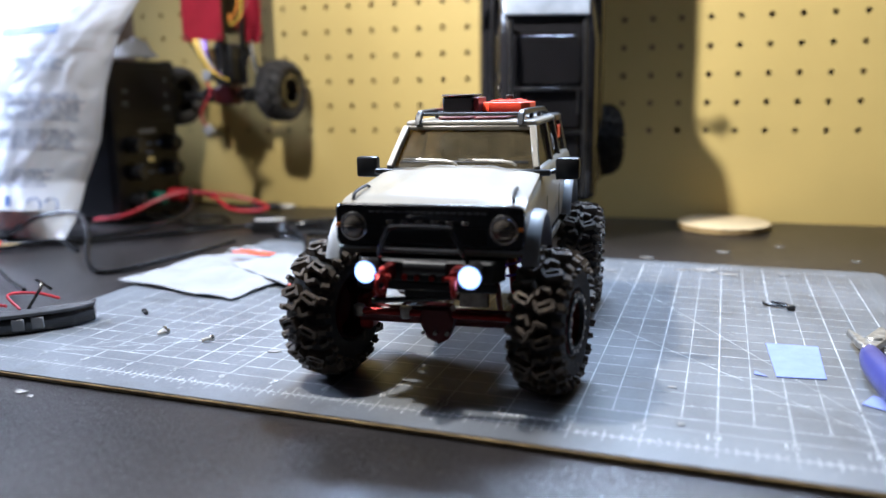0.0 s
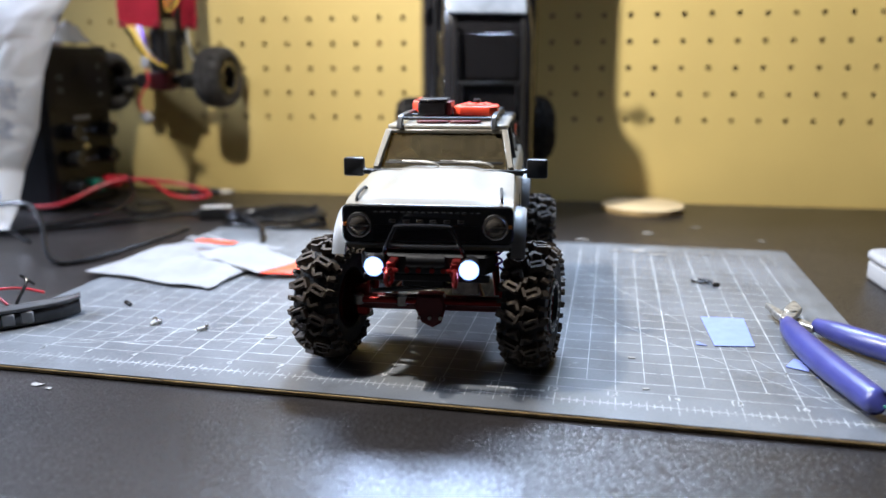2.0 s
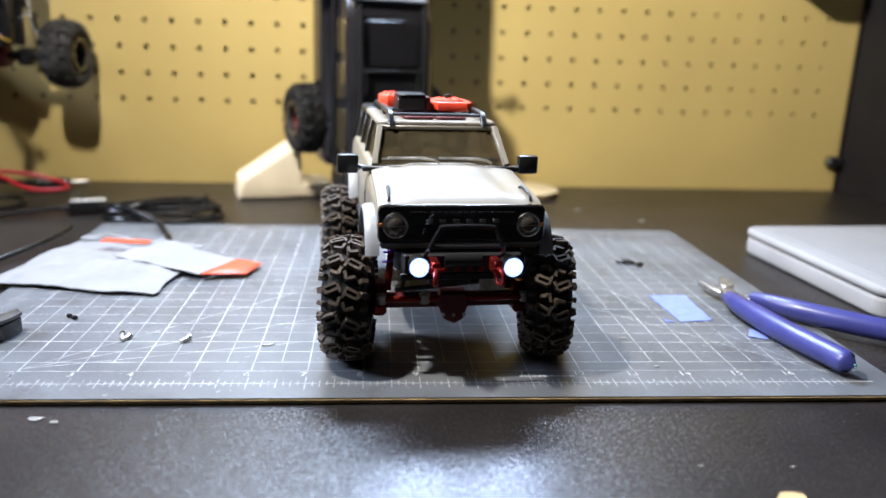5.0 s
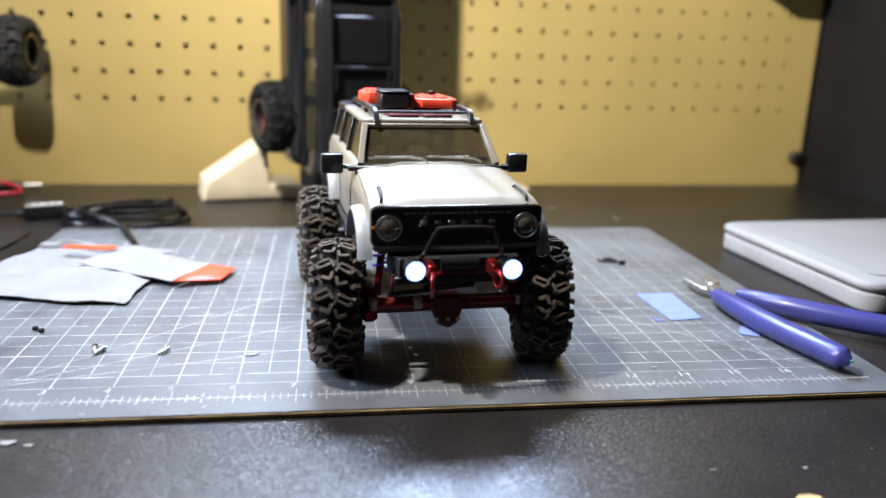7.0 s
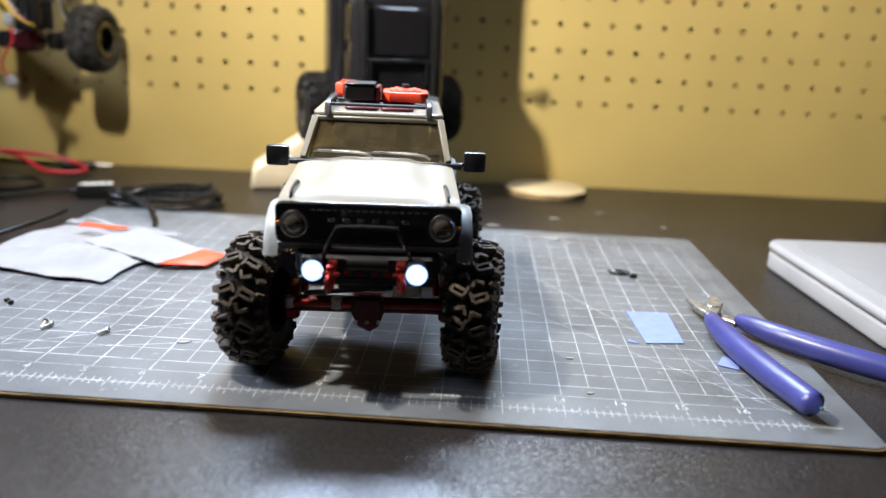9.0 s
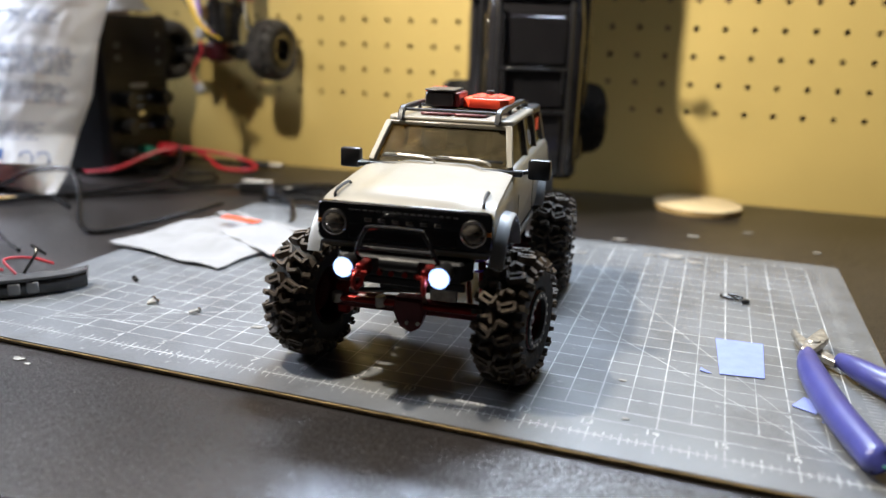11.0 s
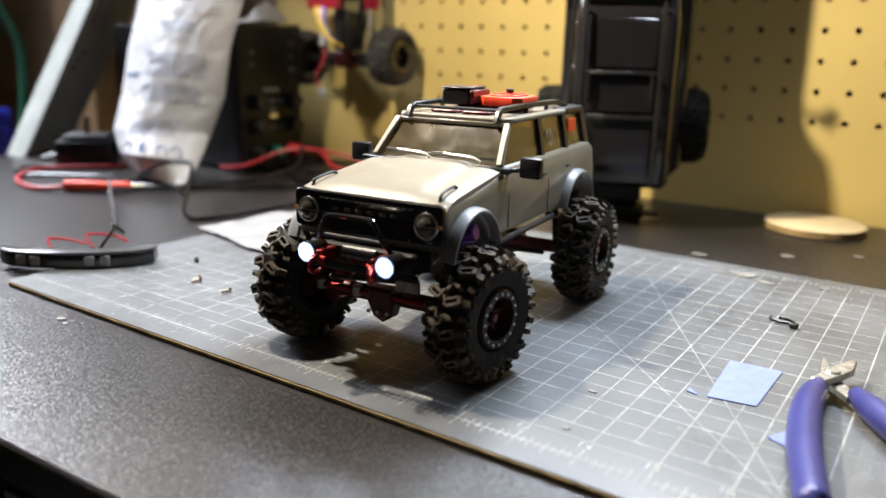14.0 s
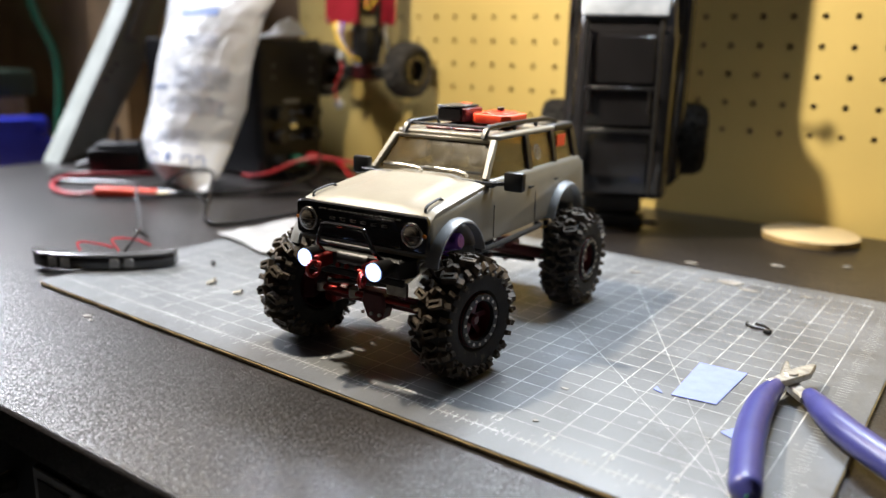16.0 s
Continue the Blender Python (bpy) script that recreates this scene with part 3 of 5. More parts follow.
ZB, ZT = 0.0862, 0.1040
HB, HT = 0.0352, 0.0312
YB, YT = -0.0285, -0.0125  # foot and head of the windscreen
cab = part("cab_frame", bar_between(B(), (-HB + 0.001, YB, ZB), (-HT + 0.001, YT, ZT), 0.0034, 0.003, (1, 0, 0)), M_PAINT, truck)
part("pillar", bar_between(B(), (HB - 0.001, YB, ZB), (HT - 0.001, YT, ZT), 0.0034, 0.003, (1, 0, 0)), M_PAINT, truck)
for sx in (-1, 1):
    for yb, yt, w, mm in ((0.0235, 0.0235, 0.0050, M_BLACK), (0.0580, 0.0575, 0.0046, M_BLACK), (0.0905, 0.0875, 0.0070, M_BLACK)):
        part("pillar", bar_between(B(), (sx * (HB - 0.001), yb, ZB - 0.0005), (sx * (HT - 0.0005), yt, ZT + 0.0005), 0.0022, w, (0, 1, 0)), mm, truck)
    for (a, b, c, d) in ((-0.0235, 0.0212, -0.0095, 0.0212), (0.0258, 0.0560, 0.0258, 0.0555), (0.0602, 0.0872, 0.0597, 0.0842)):
        g = B()
        hexa(g, [(sx * (HB - 0.0016), a, ZB), (sx * (HB - 0.0024), a, ZB), (sx * (HB - 0.0024), b, ZB), (sx * (HB - 0.0016), b, ZB), (sx * (HT - 0.0012), c, ZT), (sx * (HT - 0.002), c, ZT), (sx * (HT - 0.002), d, ZT), (sx * (HT - 0.0012), d, ZT)])
        part("side_window", g, M_GLASS, truck)
g = B()
hexa(g, [(-HB + 0.003, YB + 0.0010, ZB), (HB - 0.003, YB + 0.0010, ZB), (HB - 0.003, YB + 0.0018, ZB), (-HB + 0.003, YB + 0.0018, ZB), (-HT + 0.003, YT + 0.0010, ZT), (HT - 0.003, YT + 0.0010, ZT), (HT - 0.003, YT + 0.0018, ZT), (-HT + 0.003, YT + 0.0018, ZT)])
part("windscreen", g, M_GLASS, truck, "scuffed dusty windscreen")
part("quarter_sticker", box(B(), 0.0328, 0.0334, 0.0625, 0.074, 0.0945, 0.1015), M_ORANGE, truck, "red-orange sticker in the quarter window")
sticker = part("window_sticker", ring(B(), (0.0338, 0.0335, 0.0945), (1, 0, 0.2), 0.0040, 0.00022, 24, 5), M_WHITE, truck, "white outline sticker on the window")
for y, z, r in ((0.0320, 0.0955, 0.0016), (0.0352, 0.0958, 0.0014), (0.0336, 0.0925, 0.0012)):
    part("sticker_ring", ring(B(), (0.0338, y, z), (1, 0, 0.2), r, 0.0002, 16, 5), M_WHITE, sticker)
part("windscreen_header", box(B(), -HT + 0.0005, HT - 0.0005, YT - 0.0012, YT + 0.003, ZT - 0.0014, ZT + 0.0008, 0.0006), M_PAINT, truck)
g = B()
hexa(g, [(-0.033, 0.0935, ZB), (0.033, 0.0935, ZB), (0.033, 0.095, ZB), (-0.033, 0.095, ZB), (-0.029, 0.0885, ZT), (0.029, 0.0885, ZT), (0.029, 0.090, ZT), (-0.029, 0.090, ZT)])
part("rear_window", g, M_GLASS, truck)


def roof_mesh():
    bm = B()
    prism(bm, rounded(-0.0318, 0.0318, -0.0130, 0.0915, 0.006, 6), "z", ZT + 0.0002, ZT + 0.0030, 0.0013, seg=3)
    return bm


part("roof", roof_mesh(), M_PAINT, truck)
for x0 in (-0.017, 0.0005):
    boards = part("recovery_board", prism(B(), rounded(x0, x0 + 0.0165, -0.006, 0.052, 0.003, 4), "z", ZT + 0.0032, ZT + 0.0046, 0.0004), M_RED_DARK, truck, "dark red recovery board on the roof")
part("rear_roof_cover", prism(B(), rounded(-0.0324, 0.0324, 0.058, 0.0925, 0.006, 6), "z", ZT - 0.0006, ZT + 0.0034, 0.0013, seg=3), M_BLACK, truck, "black rear roof cover")
g = B()
for x0 in (-0.013, 0.0045):
    for y0 in (-0.001, 0.018):
        hexa(g, [(x0, y0, 0.10862), (x0 + 0.008, y0 + 0.003, 0.10862), (x0 + 0.008, y0 + 0.008, 0.10862), (x0, y0 + 0.005, 0.10862), (x0, y0, 0.10882), (x0 + 0.008, y0 + 0.003, 0.10882), (x0 + 0.008, y0 + 0.008, 0.10882), (x0, y0 + 0.005, 0.10882)])
part("white_mark", g, M_WHITE, boards)
ZRK = 0.1105
for sx in (-1, 1):
    prof = [(-0.0150, 0.1052), (-0.0118, 0.1052), (-0.0088, 0.1092), (0.020, 0.1096), (0.062, 0.1092), (0.0745, 0.1076), (0.0820, 0.1052), (0.0860, 0.1052), (0.0770, 0.1094), (0.0640, 0.1118), (0.020, 0.1122), (-0.0085, 0.1118), (-0.0122, 0.1098)]
    part("roof_rail", prism(B(), prof, "x", sx * 0.0245 - 0.0015, sx * 0.0245 + 0.0015, 0.0005), M_BLACK, truck)
    for y in (0.022, 0.05):
        part("rail_foot", cyl(B(), (sx * 0.0245, y, 0.1062), (sx * 0.0245, y, ZRK), 0.0011, seg=8), M_BLACK, truck)
for y in (-0.008, 0.02, 0.05):
    part("cross_bar", cyl(B(), (-0.0243, y, ZRK - 0.0006), (0.0243, y, ZRK - 0.0006), 0.0008, seg=8), M_BLACK_MATT, truck)
cargo = part("cargo_box", box(B(), -0.0185, -0.0030, 0.010, 0.031, 0.1100, 0.1180, 0.0008), M_BLACK, truck, "small black cargo box with a flat lid")
part("lid", box(B(), -0.0187, -0.0028, 0.0098, 0.0312, 0.1181, 0.1190, 0.0004), M_BLACK, cargo)
part("red_end", box(B(), -0.0029, -0.0002, 0.0105, 0.0305, 0.1103, 0.1176, 0.0006), M_RED_DARK, cargo)


def canister(x0, x1, y0, y1, z0, z1, rot=0):
    c = 0.004
    out = [(x0 + c, y0), (x1 - c, y0), (x1, y0 + c), (x1, y1 - c), (x1 - c, y1), (x0 + c, y1), (x0, y1 - c), (x0, y0 + c)]
    bm = B()
    prism(bm, out, "z", z0, z1, 0.0008, seg=2)
    ins = [(x0 + (x1 - x0) * 0.5 + (u - (x0 + x1) / 2) * 0.68, (y0 + y1) / 2 + (v - (y0 + y1) / 2) * 0.68) for u, v in out]
    prism(bm, ins, "z", z1, z1 + 0.0009, 0.0004)
    for k in range(3):
        xx = x0 + (x1 - x0) * (0.3 + 0.2 * k)
        box(bm, xx - 0.0008, xx + 0.0008, y0 + 0.006, y1 - 0.006, z1 + 0.0009, z1 + 0.0014)
    return bm


can = part("fuel_can", canister(0.0005, 0.0245, 0.013, 0.041, 0.1100, 0.1149), M_ORANGE, truck, "flat orange-red fuel can")
part("cap", cyl(B(), (0.0125, 0.028, 0.1161), (0.0125, 0.028, 0.1184), 0.0021, seg=10, bevel=0.0004), M_BLACK, can)
part("fuel_can", canister(-0.0255, -0.0125, 0.034, 0.052, 0.1100, 0.1168), M_ORANGE, truck, "small orange-red fuel can")

# the face of the truck
grille = part("grille", prism(B(), rounded(-0.0378, 0.0378, 0.0612, 0.0782, 0.003, 4), "y", -0.0875, -0.0845, 0.0006), M_GLOSS_BLACK, truck, "glossy black grille panel")
for k in range(9):
    part("slat", box(B(), -0.0235, 0.0235, -0.0881, -0.0874, 0.0632 + 0.00075 * k - 0.0002, 0.0632 + 0.00075 * k + 0.0002), M_BLACK_MATT, grille)
for k in range(6):
    x = -0.0150 + 0.0060 * k
    badge = part("badge_bar", box(B(), x - 0.0014, x + 0.0014, -0.0884, -0.0874, 0.0706, 0.0709, 0.0001), M_STEEL, grille, "dull silver badge bar")
    part("badge_foot", box(B(), x - 0.0014, x + 0.0014, -0.0884, -0.0874, 0.0716, 0.0719, 0.0001), M_STEEL, badge)
    part("badge_stem", box(B(), x - 0.0014, x - 0.0009, -0.0884, -0.0874, 0.0709, 0.0716), M_STEEL, badge)
for k in range(16):
    x = -0.0226 + 0.003 * k
    part("vent_slot", box(B(), x - 0.001, x + 0.001, -0.08835, -0.0874, 0.0748, 0.0754), M_BLACK_MATT, grille)
for sx in (-1, 1):
    lamp = part("headlamp", ring(B(), (sx * 0.0300, -0.0878, 0.0692), (0, -1, 0), 0.0050, 0.0008, 24), M_CHROME, truck)
    part("reflector", lathe(B(), [(0.0, 0.0048), (0.0012, 0.0030), (0.0016, 0.0)], 20, Matrix.Translation((sx * 0.03, -0.0880, 0.0692)) @ pose(0, 0, 0, 0, 0, 90)), M_BLACK, lamp)
    part("lamp_ring", ring(B(), (sx * 0.0300, -0.0884, 0.0692), (0, -1, 0), 0.0027, 0.0004, 20, 6), M_CHROME, lamp)
    part("lens", lathe(B(), [(0, 0.0046), (0.0010, 0.0034), (0.0016, 0.0015), (0.0018, 0)], 20, Matrix.Translation((sx * 0.03, -0.0882, 0.0692)) @ pose(0, 0, 0, 0, 0, -90)), M_LENS, lamp)
    part("lamp_bar", box(B(), sx * 0.03 - 0.0042, sx * 0.03 + 0.0042, -0.0890, -0.0884, 0.0690, 0.0694), M_STEEL, lamp)
    part("marker_lamp", box(B(), sx * 0.0365 - 0.0007, sx * 0.0365 + 0.0007, -0.0882, -0.0874, 0.0688, 0.0702), M_AMBER, truck)
    for yc in (WF + 0.001, WR):
        n, ri, ro, zc = 22, AR + 0.0002, AR + 0.0027, AZ + 0.0008
        fl = B()
        rings_ = []
        for k in range(n + 1):
            a = radians(14 + 152 * k / n)
            ca, sa = math.cos(a), math.sin(a)
            rings_.append([fl.verts.new((sx * x, yc + r * ca, zc + r * sa)) for x, r in ((0.0368, ri), (0.0368, ro), (0.0398, ro - 0.0002), (0.0418, ro - 0.0006), (0.0430, ro - 0.0014), (0.0430, ri + 0.0003), (0.0420, ri))])
        for a, b in zip(rings_, rings_[1:]):
            for k in range(7):
                fl.faces.new((a[k], a[(k + 1) % 7], b[(k + 1) % 7], b[k]))
        fl.faces.new(rings_[0])
        fl.faces.new(rings_[-1][::-1])
        bmesh.ops.recalc_face_normals(fl, faces=fl.faces)
        part("fender_flare", fl, M_FLARE, truck, "satin grey fender flare")
    mir = part("door_mirror", box(B(), sx * 0.0472 - 0.0054, sx * 0.0472 + 0.0054, -0.0240, -0.0190, 0.0812, 0.0910, 0.0014, seg=2), M_BLACK, truck)
    part("mirror_arm", tube(B(), [(sx * 0.0335, -0.0255, 0.0850), (sx * 0.040, -0.0235, 0.0846), (sx * 0.0455, -0.0215, 0.0858)], 0.0011, 8), M_BLACK, mir)
    part("mirror_glass", box(B(), sx * 0.0472 - 0.0044, sx * 0.0472 + 0.0044, -0.0189, -0.0186, 0.0822, 0.0900), M_CHROME, mir)
    for y in (0.0175, 0.0520):
        part("door_handle", box(B(), sx * 0.0386 - 0.0006, sx * 0.0386 + 0.0006, y - 0.0025, y + 0.0025, 0.0768, 0.0780, 0.0003), M_BLACK, truck)
    for y in (-0.026, 0.0235, 0.0560):
        part("door_seam", box(B(), sx * 0.03868 - 0.00012, sx * 0.03868 + 0.00012, y - 0.0002, y + 0.0002, 0.0575, 0.0740), M_BLACK_MATT, truck)
    part("rock_slider", tube(B(), [(sx * 0.034, -0.036, 0.053), (sx * 0.0375, -0.030, 0.0525), (sx * 0.0375, 0.030, 0.0525), (sx * 0.034, 0.036, 0.053)], 0.0016, 8), M_BLACK_MATT, truck)
    part("inner_fender", box(B(), sx * 0.019 - 0.006, sx * 0.019 + 0.006, -0.078, -0.045, 0.052, 0.074, 0.002), M_BLACK_MATT, truck)
    part("inner_fender", box(B(), sx * 0.019 - 0.006, sx * 0.019 + 0.006, 0.045, 0.078, 0.052, 0.074, 0.002), M_BLACK_MATT, truck)
    # springs and dampers; front springs are violet for lamp light in the arch
    for y, mm in ((-0.058, M_PURPLE), (0.062, M_BRASS)):
        sh = part("damper", cyl(B(), (sx * 0.030, y, 0.030), (sx * 0.0275, y + 0.003, 0.052), 0.0018, seg=10), M_RED if y < 0 else M_BLACK, truck)
        coil = []
        for k in range(49):
            a, f = 2 * math.pi * k / 8, k / 48
            coil.append((sx * (0.029 - 0.002 * f) + 0.0032 * math.cos(a), y + 0.002 * f + 0.0032 * math.sin(a), 0.042 + 0.028 * f))
        part("spring", tube(B(), coil, 0.0006, 5, 0), mm, sh)
    # added cap whose violet imitates lamp light reflected inside the arch
    part("arch_glow_cap", cyl(B(), (sx * 0.0290, -0.0570, 0.0600), (sx * 0.0375, -0.0570, 0.0615), 0.0046, 0.0040, seg=14, bevel=0.0008), M_PURPLE, truck, "added violet cap imitating lamp light in the wheel arch")
    part("chassis_rail", box(B(), sx * 0.0135 - 0.0015, sx * 0.0135 + 0.0015, -0.082, 0.096, 0.046, 0.055, 0.0008), M_BLACK_MATT, truck)
    for y0, y1 in ((-0.058, -0.012), (0.058, 0.012)):
        part("link_rod", cyl(B(), (sx * 0.024, y0, 0.0245), (sx * 0.012, y1, 0.037), 0.0014, seg=8), M_RED_DARK if y0 < 0 else M_BLACK_MATT, truck)
    px, py = (0.0200, -0.0028) if sx > 0 else (-0.0210, -0.0008)
    pod = part("light_pod", cyl(B(), (px, -0.0915, 0.0540), (px, -0.1000 + py, 0.0540), 0.0036, 0.0046, seg=20, bevel=0.0004), M_BLACK, truck)
    part("reflector", lathe(B(), [(0.0003, 0.0), (0.0003, 0.0030), (0.0005, 0.0038), (0.0004, 0.0042)], 24, Matrix.Translation((px, -0.1002 + py, 0.0540)) @ pose(0, 0, 0, 0, 0, -90)), M_LED_HALO, pod, "reflector with a bluish halo glow added")
    part("lit_lens", lathe(B(), [(0.0002, 0.0027), (0.0008, 0.0018), (0.0011, 0)], 20, Matrix.Translation((px, -0.1002 + py, 0.0540)) @ pose(0, 0, 0, 0, 0, -90)), M_LED, pod, "bright bluish-white lit lamp")
    hook = part("tow_hook", ring(B(), (sx * 0.0140, -0.1035, 0.0500), (1, 0.25 * sx, 0), 0.0034, 0.0010, 16, 6), M_RED, truck, "red tow shackle")
    part("shackle_mount", box(B(), sx * 0.0138 - 0.0020, sx * 0.0138 + 0.0020, -0.1015, -0.0905, 0.0500, 0.0560, 0.0006), M_RED, hook)
    part("shackle_pin", cyl(B(), (sx * 0.0138 - 0.0034, -0.1018, 0.0528), (sx * 0.0138 + 0.0034, -0.1018, 0.0528), 0.0009, seg=8), M_RED, hook)
    part("steering_knuckle", box(B(), sx * 0.0345 - 0.0035, sx * 0.0345 + 0.0035, -0.068, -0.056, 0.020, 0.036, 0.0015), M_RED, truck)

part("fascia_lip", box(B(), -0.0372, 0.0372, -0.0868, -0.0842, 0.0600, 0.0611, 0.0003), M_FLARE, truck, "thin grey lip below the grille")
bumper = part("front_bumper", prism(B(), [(-0.030, -0.084), (-0.026, -0.092), (0.026, -0.092), (0.030, -0.084), (0.028, -0.078), (-0.028, -0.078)], "z", 0.0485, 0.0572, 0.0008), M_BLACK_MATT, truck)
part("lower_valance", box(B(), -0.034, 0.034, -0.0838, -0.078, 0.0572, 0.0625, 0.001), M_BLACK, truck)
part("winch", cyl(B(), (-0.0085, -0.0905, 0.0540), (0.0085, -0.0905, 0.0540), 0.0032, seg=14), M_BLACK, bumper)
part("bull_bar", tube(B(), [(-0.0175, -0.0915, 0.0555), (-0.0165, -0.0975, 0.0610), (-0.0125, -0.0990, 0.0693), (-0.0095, -0.0990, 0.0712), (0.0095, -0.0990, 0.0712), (0.0125, -0.0990, 0.0693), (0.0165, -0.0975, 0.0610), (0.0175, -0.0915, 0.0555)], 0.0010, 8, 5), M_GLOSS_BLACK, truck)
part("bull_bar", tube(B(), [(-0.0150, -0.0975, 0.0620), (0.0150, -0.0975, 0.0620)], 0.0009, 8, 0), M_BLACK, truck)
part("skid_bar", box(B(), -0.028, 0.028, -0.0915, -0.0895, 0.0450, 0.0485, 0.0006), M_BLACK, bumper)
for x in (-0.008, -0.003, 0.003, 0.008):
    part("red_bolt", cyl(B(), (x, -0.0925, 0.0505), (x, -0.0935, 0.0505), 0.0012, seg=8), M_RED, bumper)
part("steering_link", cyl(B(), (-0.0345, -0.0735, 0.0305), (0.0345, -0.0735, 0.0305), 0.0016, seg=10), M_RED, truck, "red anodised steering link")
part("drag_link", cyl(B(), (-0.028, -0.0755, 0.0355), (0.014, -0.0725, 0.0385), 0.0012, seg=8), M_BLACK, truck)
for x in (-0.0345, 0.0345, -0.014):
    part("rod_end", cyl(B(), (x, -0.0735, 0.0282), (x, -0.0735, 0.0332), 0.0026, seg=10, bevel=0.0005), M_STEEL, truck)
for y, f in ((WF, -1), (WR, 1)):
    ax = part("axle", cyl(B(), (-0.036, y, 0.0275), (0.036, y, 0.0275), 0.0038, seg=14), M_RED_DARK, truck)
    part("axle_housing", prism(B(), [(-0.0065, 0.034), (0.0055, 0.034), (0.0070, 0.028), (0.0045, 0.0205), (0.0005, 0.0182), (-0.0045, 0.0205), (-0.0080, 0.028)], "y", y + f * 0.0060 - 0.0045, y + f * 0.0065 + 0.005, 0.0012), M_RED_DARK, ax)
    for x in (-0.005, 0.0, 0.005):
        part("cover_bolt", cyl(B(), (x - 0.0005, y + f * 0.0112, 0.0235), (x - 0.0005, y + f * 0.0123, 0.0235), 0.0009, seg=6), M_STEEL, ax)
    part("drive_shaft", cyl(B(), (0.0, y - f * 0.003, 0.030), (0.0, 0.010 * f, 0.040), 0.0020, seg=10), M_STEEL, truck)
part("gearbox", box(B(), -0.014, 0.014, -0.024, 0.024, 0.036, 0.055, 0.002), M_BLACK_MATT, truck)
part("belly_plate", box(B(), -0.016, 0.016, -0.020, 0.020, 0.0335, 0.0355, 0.0008), M_RED_DARK, truck)
servo = part("servo", box(B(), -0.013, 0.007, -0.0785, -0.070, 0.0385, 0.0475, 0.0008), M_BLACK, truck)
part("servo_label", box(B(), 0.0105, 0.0225, -0.0805, -0.0785, 0.0362, 0.0432, 0.0006), M_STEEL, servo, "pale metal servo plate")
part("servo_wire", tube(B(), [(0.0065, -0.074, 0.0465), (0.011, -0.0745, 0.0485), (0.013, -0.071, 0.0535), (0.012, -0.066, 0.058)], 0.0007, 6), M_WIRE_BLACK, servo)
part("rear_bumper", box(B(), -0.031, 0.031, 0.094, 0.103, 0.047, 0.056, 0.0015), M_BLACK_MATT, truck)
part("rear_tow_post", box(B(), 0.0285, 0.0335, 0.0985, 0.1035, 0.056, 0.0665, 0.001), M_BRASS, truck, "brass rear tow post")
part("cowl", box(B(), -0.0405, 0.0405, -0.0318, -0.0275, 0.0836, 0.0862, 0.0005), M_BLACK, truck)
for x0, x1 in ((-0.0265, -0.0065), (-0.0005, 0.0205)):
    wp = part("wiper", tube(B(), [(x1 + 0.005, -0.0312, 0.0880), (x1 + 0.001, -0.0306, 0.0896), (x0 + 0.006, -0.0296, 0.0902)], 0.0007, 6, 4), M_STEEL, truck)
    part("blade", box(B(), x0 - 0.001, x1 - 0.001, -0.0292, -0.0284, 0.0896, 0.0906), M_STEEL, wp)
part("dashboard", box(B(), -0.0305, 0.0305, -0.0255, -0.012, 0.0862, 0.0895, 0.0008), M_BLACK_MATT, truck)
for x in (-0.018, 0.006):
    part("seat", box(B(), x, x + 0.013, 0.001, 0.008, 0.0870, 0.1005, 0.0025), M_BLACK_MATT, truck)
part("rear_seat", box(B(), -0.026, 0.026, 0.030, 0.037, 0.0868, 0.098, 0.0025), M_BLACK_MATT, truck)

# the two lit lamps throw their light forward on to the bench
for sx in (-1, 1):
    data = bpy.data.lights.new("headlamp_beam", "SPOT")
    data.energy, data.color, data.spot_size, data.spot_blend, data.shadow_soft_size = 0.22, (0.74, 0.82, 1.0), radians(94), 0.45, 0.004
    ob = new("headlamp_beam", data)
    e = truck.matrix_world @ Vector((sx * 0.0205, -0.106, 0.054))
    ob.matrix_world = look(e, e + Vector((0.05, -1, -0.06)))

# ---- things on the bench ----
wood = thing("plywood_disc", "thin round pale plywood disc lying flat on the bench", "disc")
part("disc_body", lathe(B(), [(0, 0), (0, 0.0383), (0.0005, 0.039), (0.0055, 0.039), (0.006, 0.0383), (0.006, 0)], 64, Matrix.Translation((0.12, -0.042, DESK + 0.0003)) @ pose(0, 0, 0, 0, -90, 0)), M_DISC, wood)
part("charred_rim", lathe(B(), [(0.0006, 0.0390), (0.0006, 0.03915), (0.0054, 0.03915), (0.0054, 0.0390)], 64, Matrix.Translation((0.12, -0.042, DESK + 0.0003)) @ pose(0, 0, 0, 0, -90, 0)), M_MAT_CORE, wood, "scorched brown cut edge")

case = thing("plastic_case", "flat white plastic case with rounded corners, shut", "case", pose(0.338, -0.338, DESK, 0, 0, 2.5))
part("case_base", prism(B(), rounded(-0.085, 0.085, -0.08, 0.08, 0.012, 6), "z", 0.0004, 0.0125, 0.002, seg=3), M_WHITE, case)
lid = part("case_lid", prism(B(), rounded(-0.0858, 0.0858, -0.0808, 0.0808, 0.0125, 6), "z", 0.0130, 0.0195, 0.003, seg=3), M_WHITE, case)
part("lid_panel", prism(B(), rounded(-0.072, 0.072, -0.067, 0.067, 0.009, 6), "z", 0.0196, 0.0202, 0.0006), M_WHITE, lid)
part("latch", box(B(), -0.012, 0.012, -0.0835, -0.0812, 0.009, 0.018, 0.0008), M_WHITE, case)

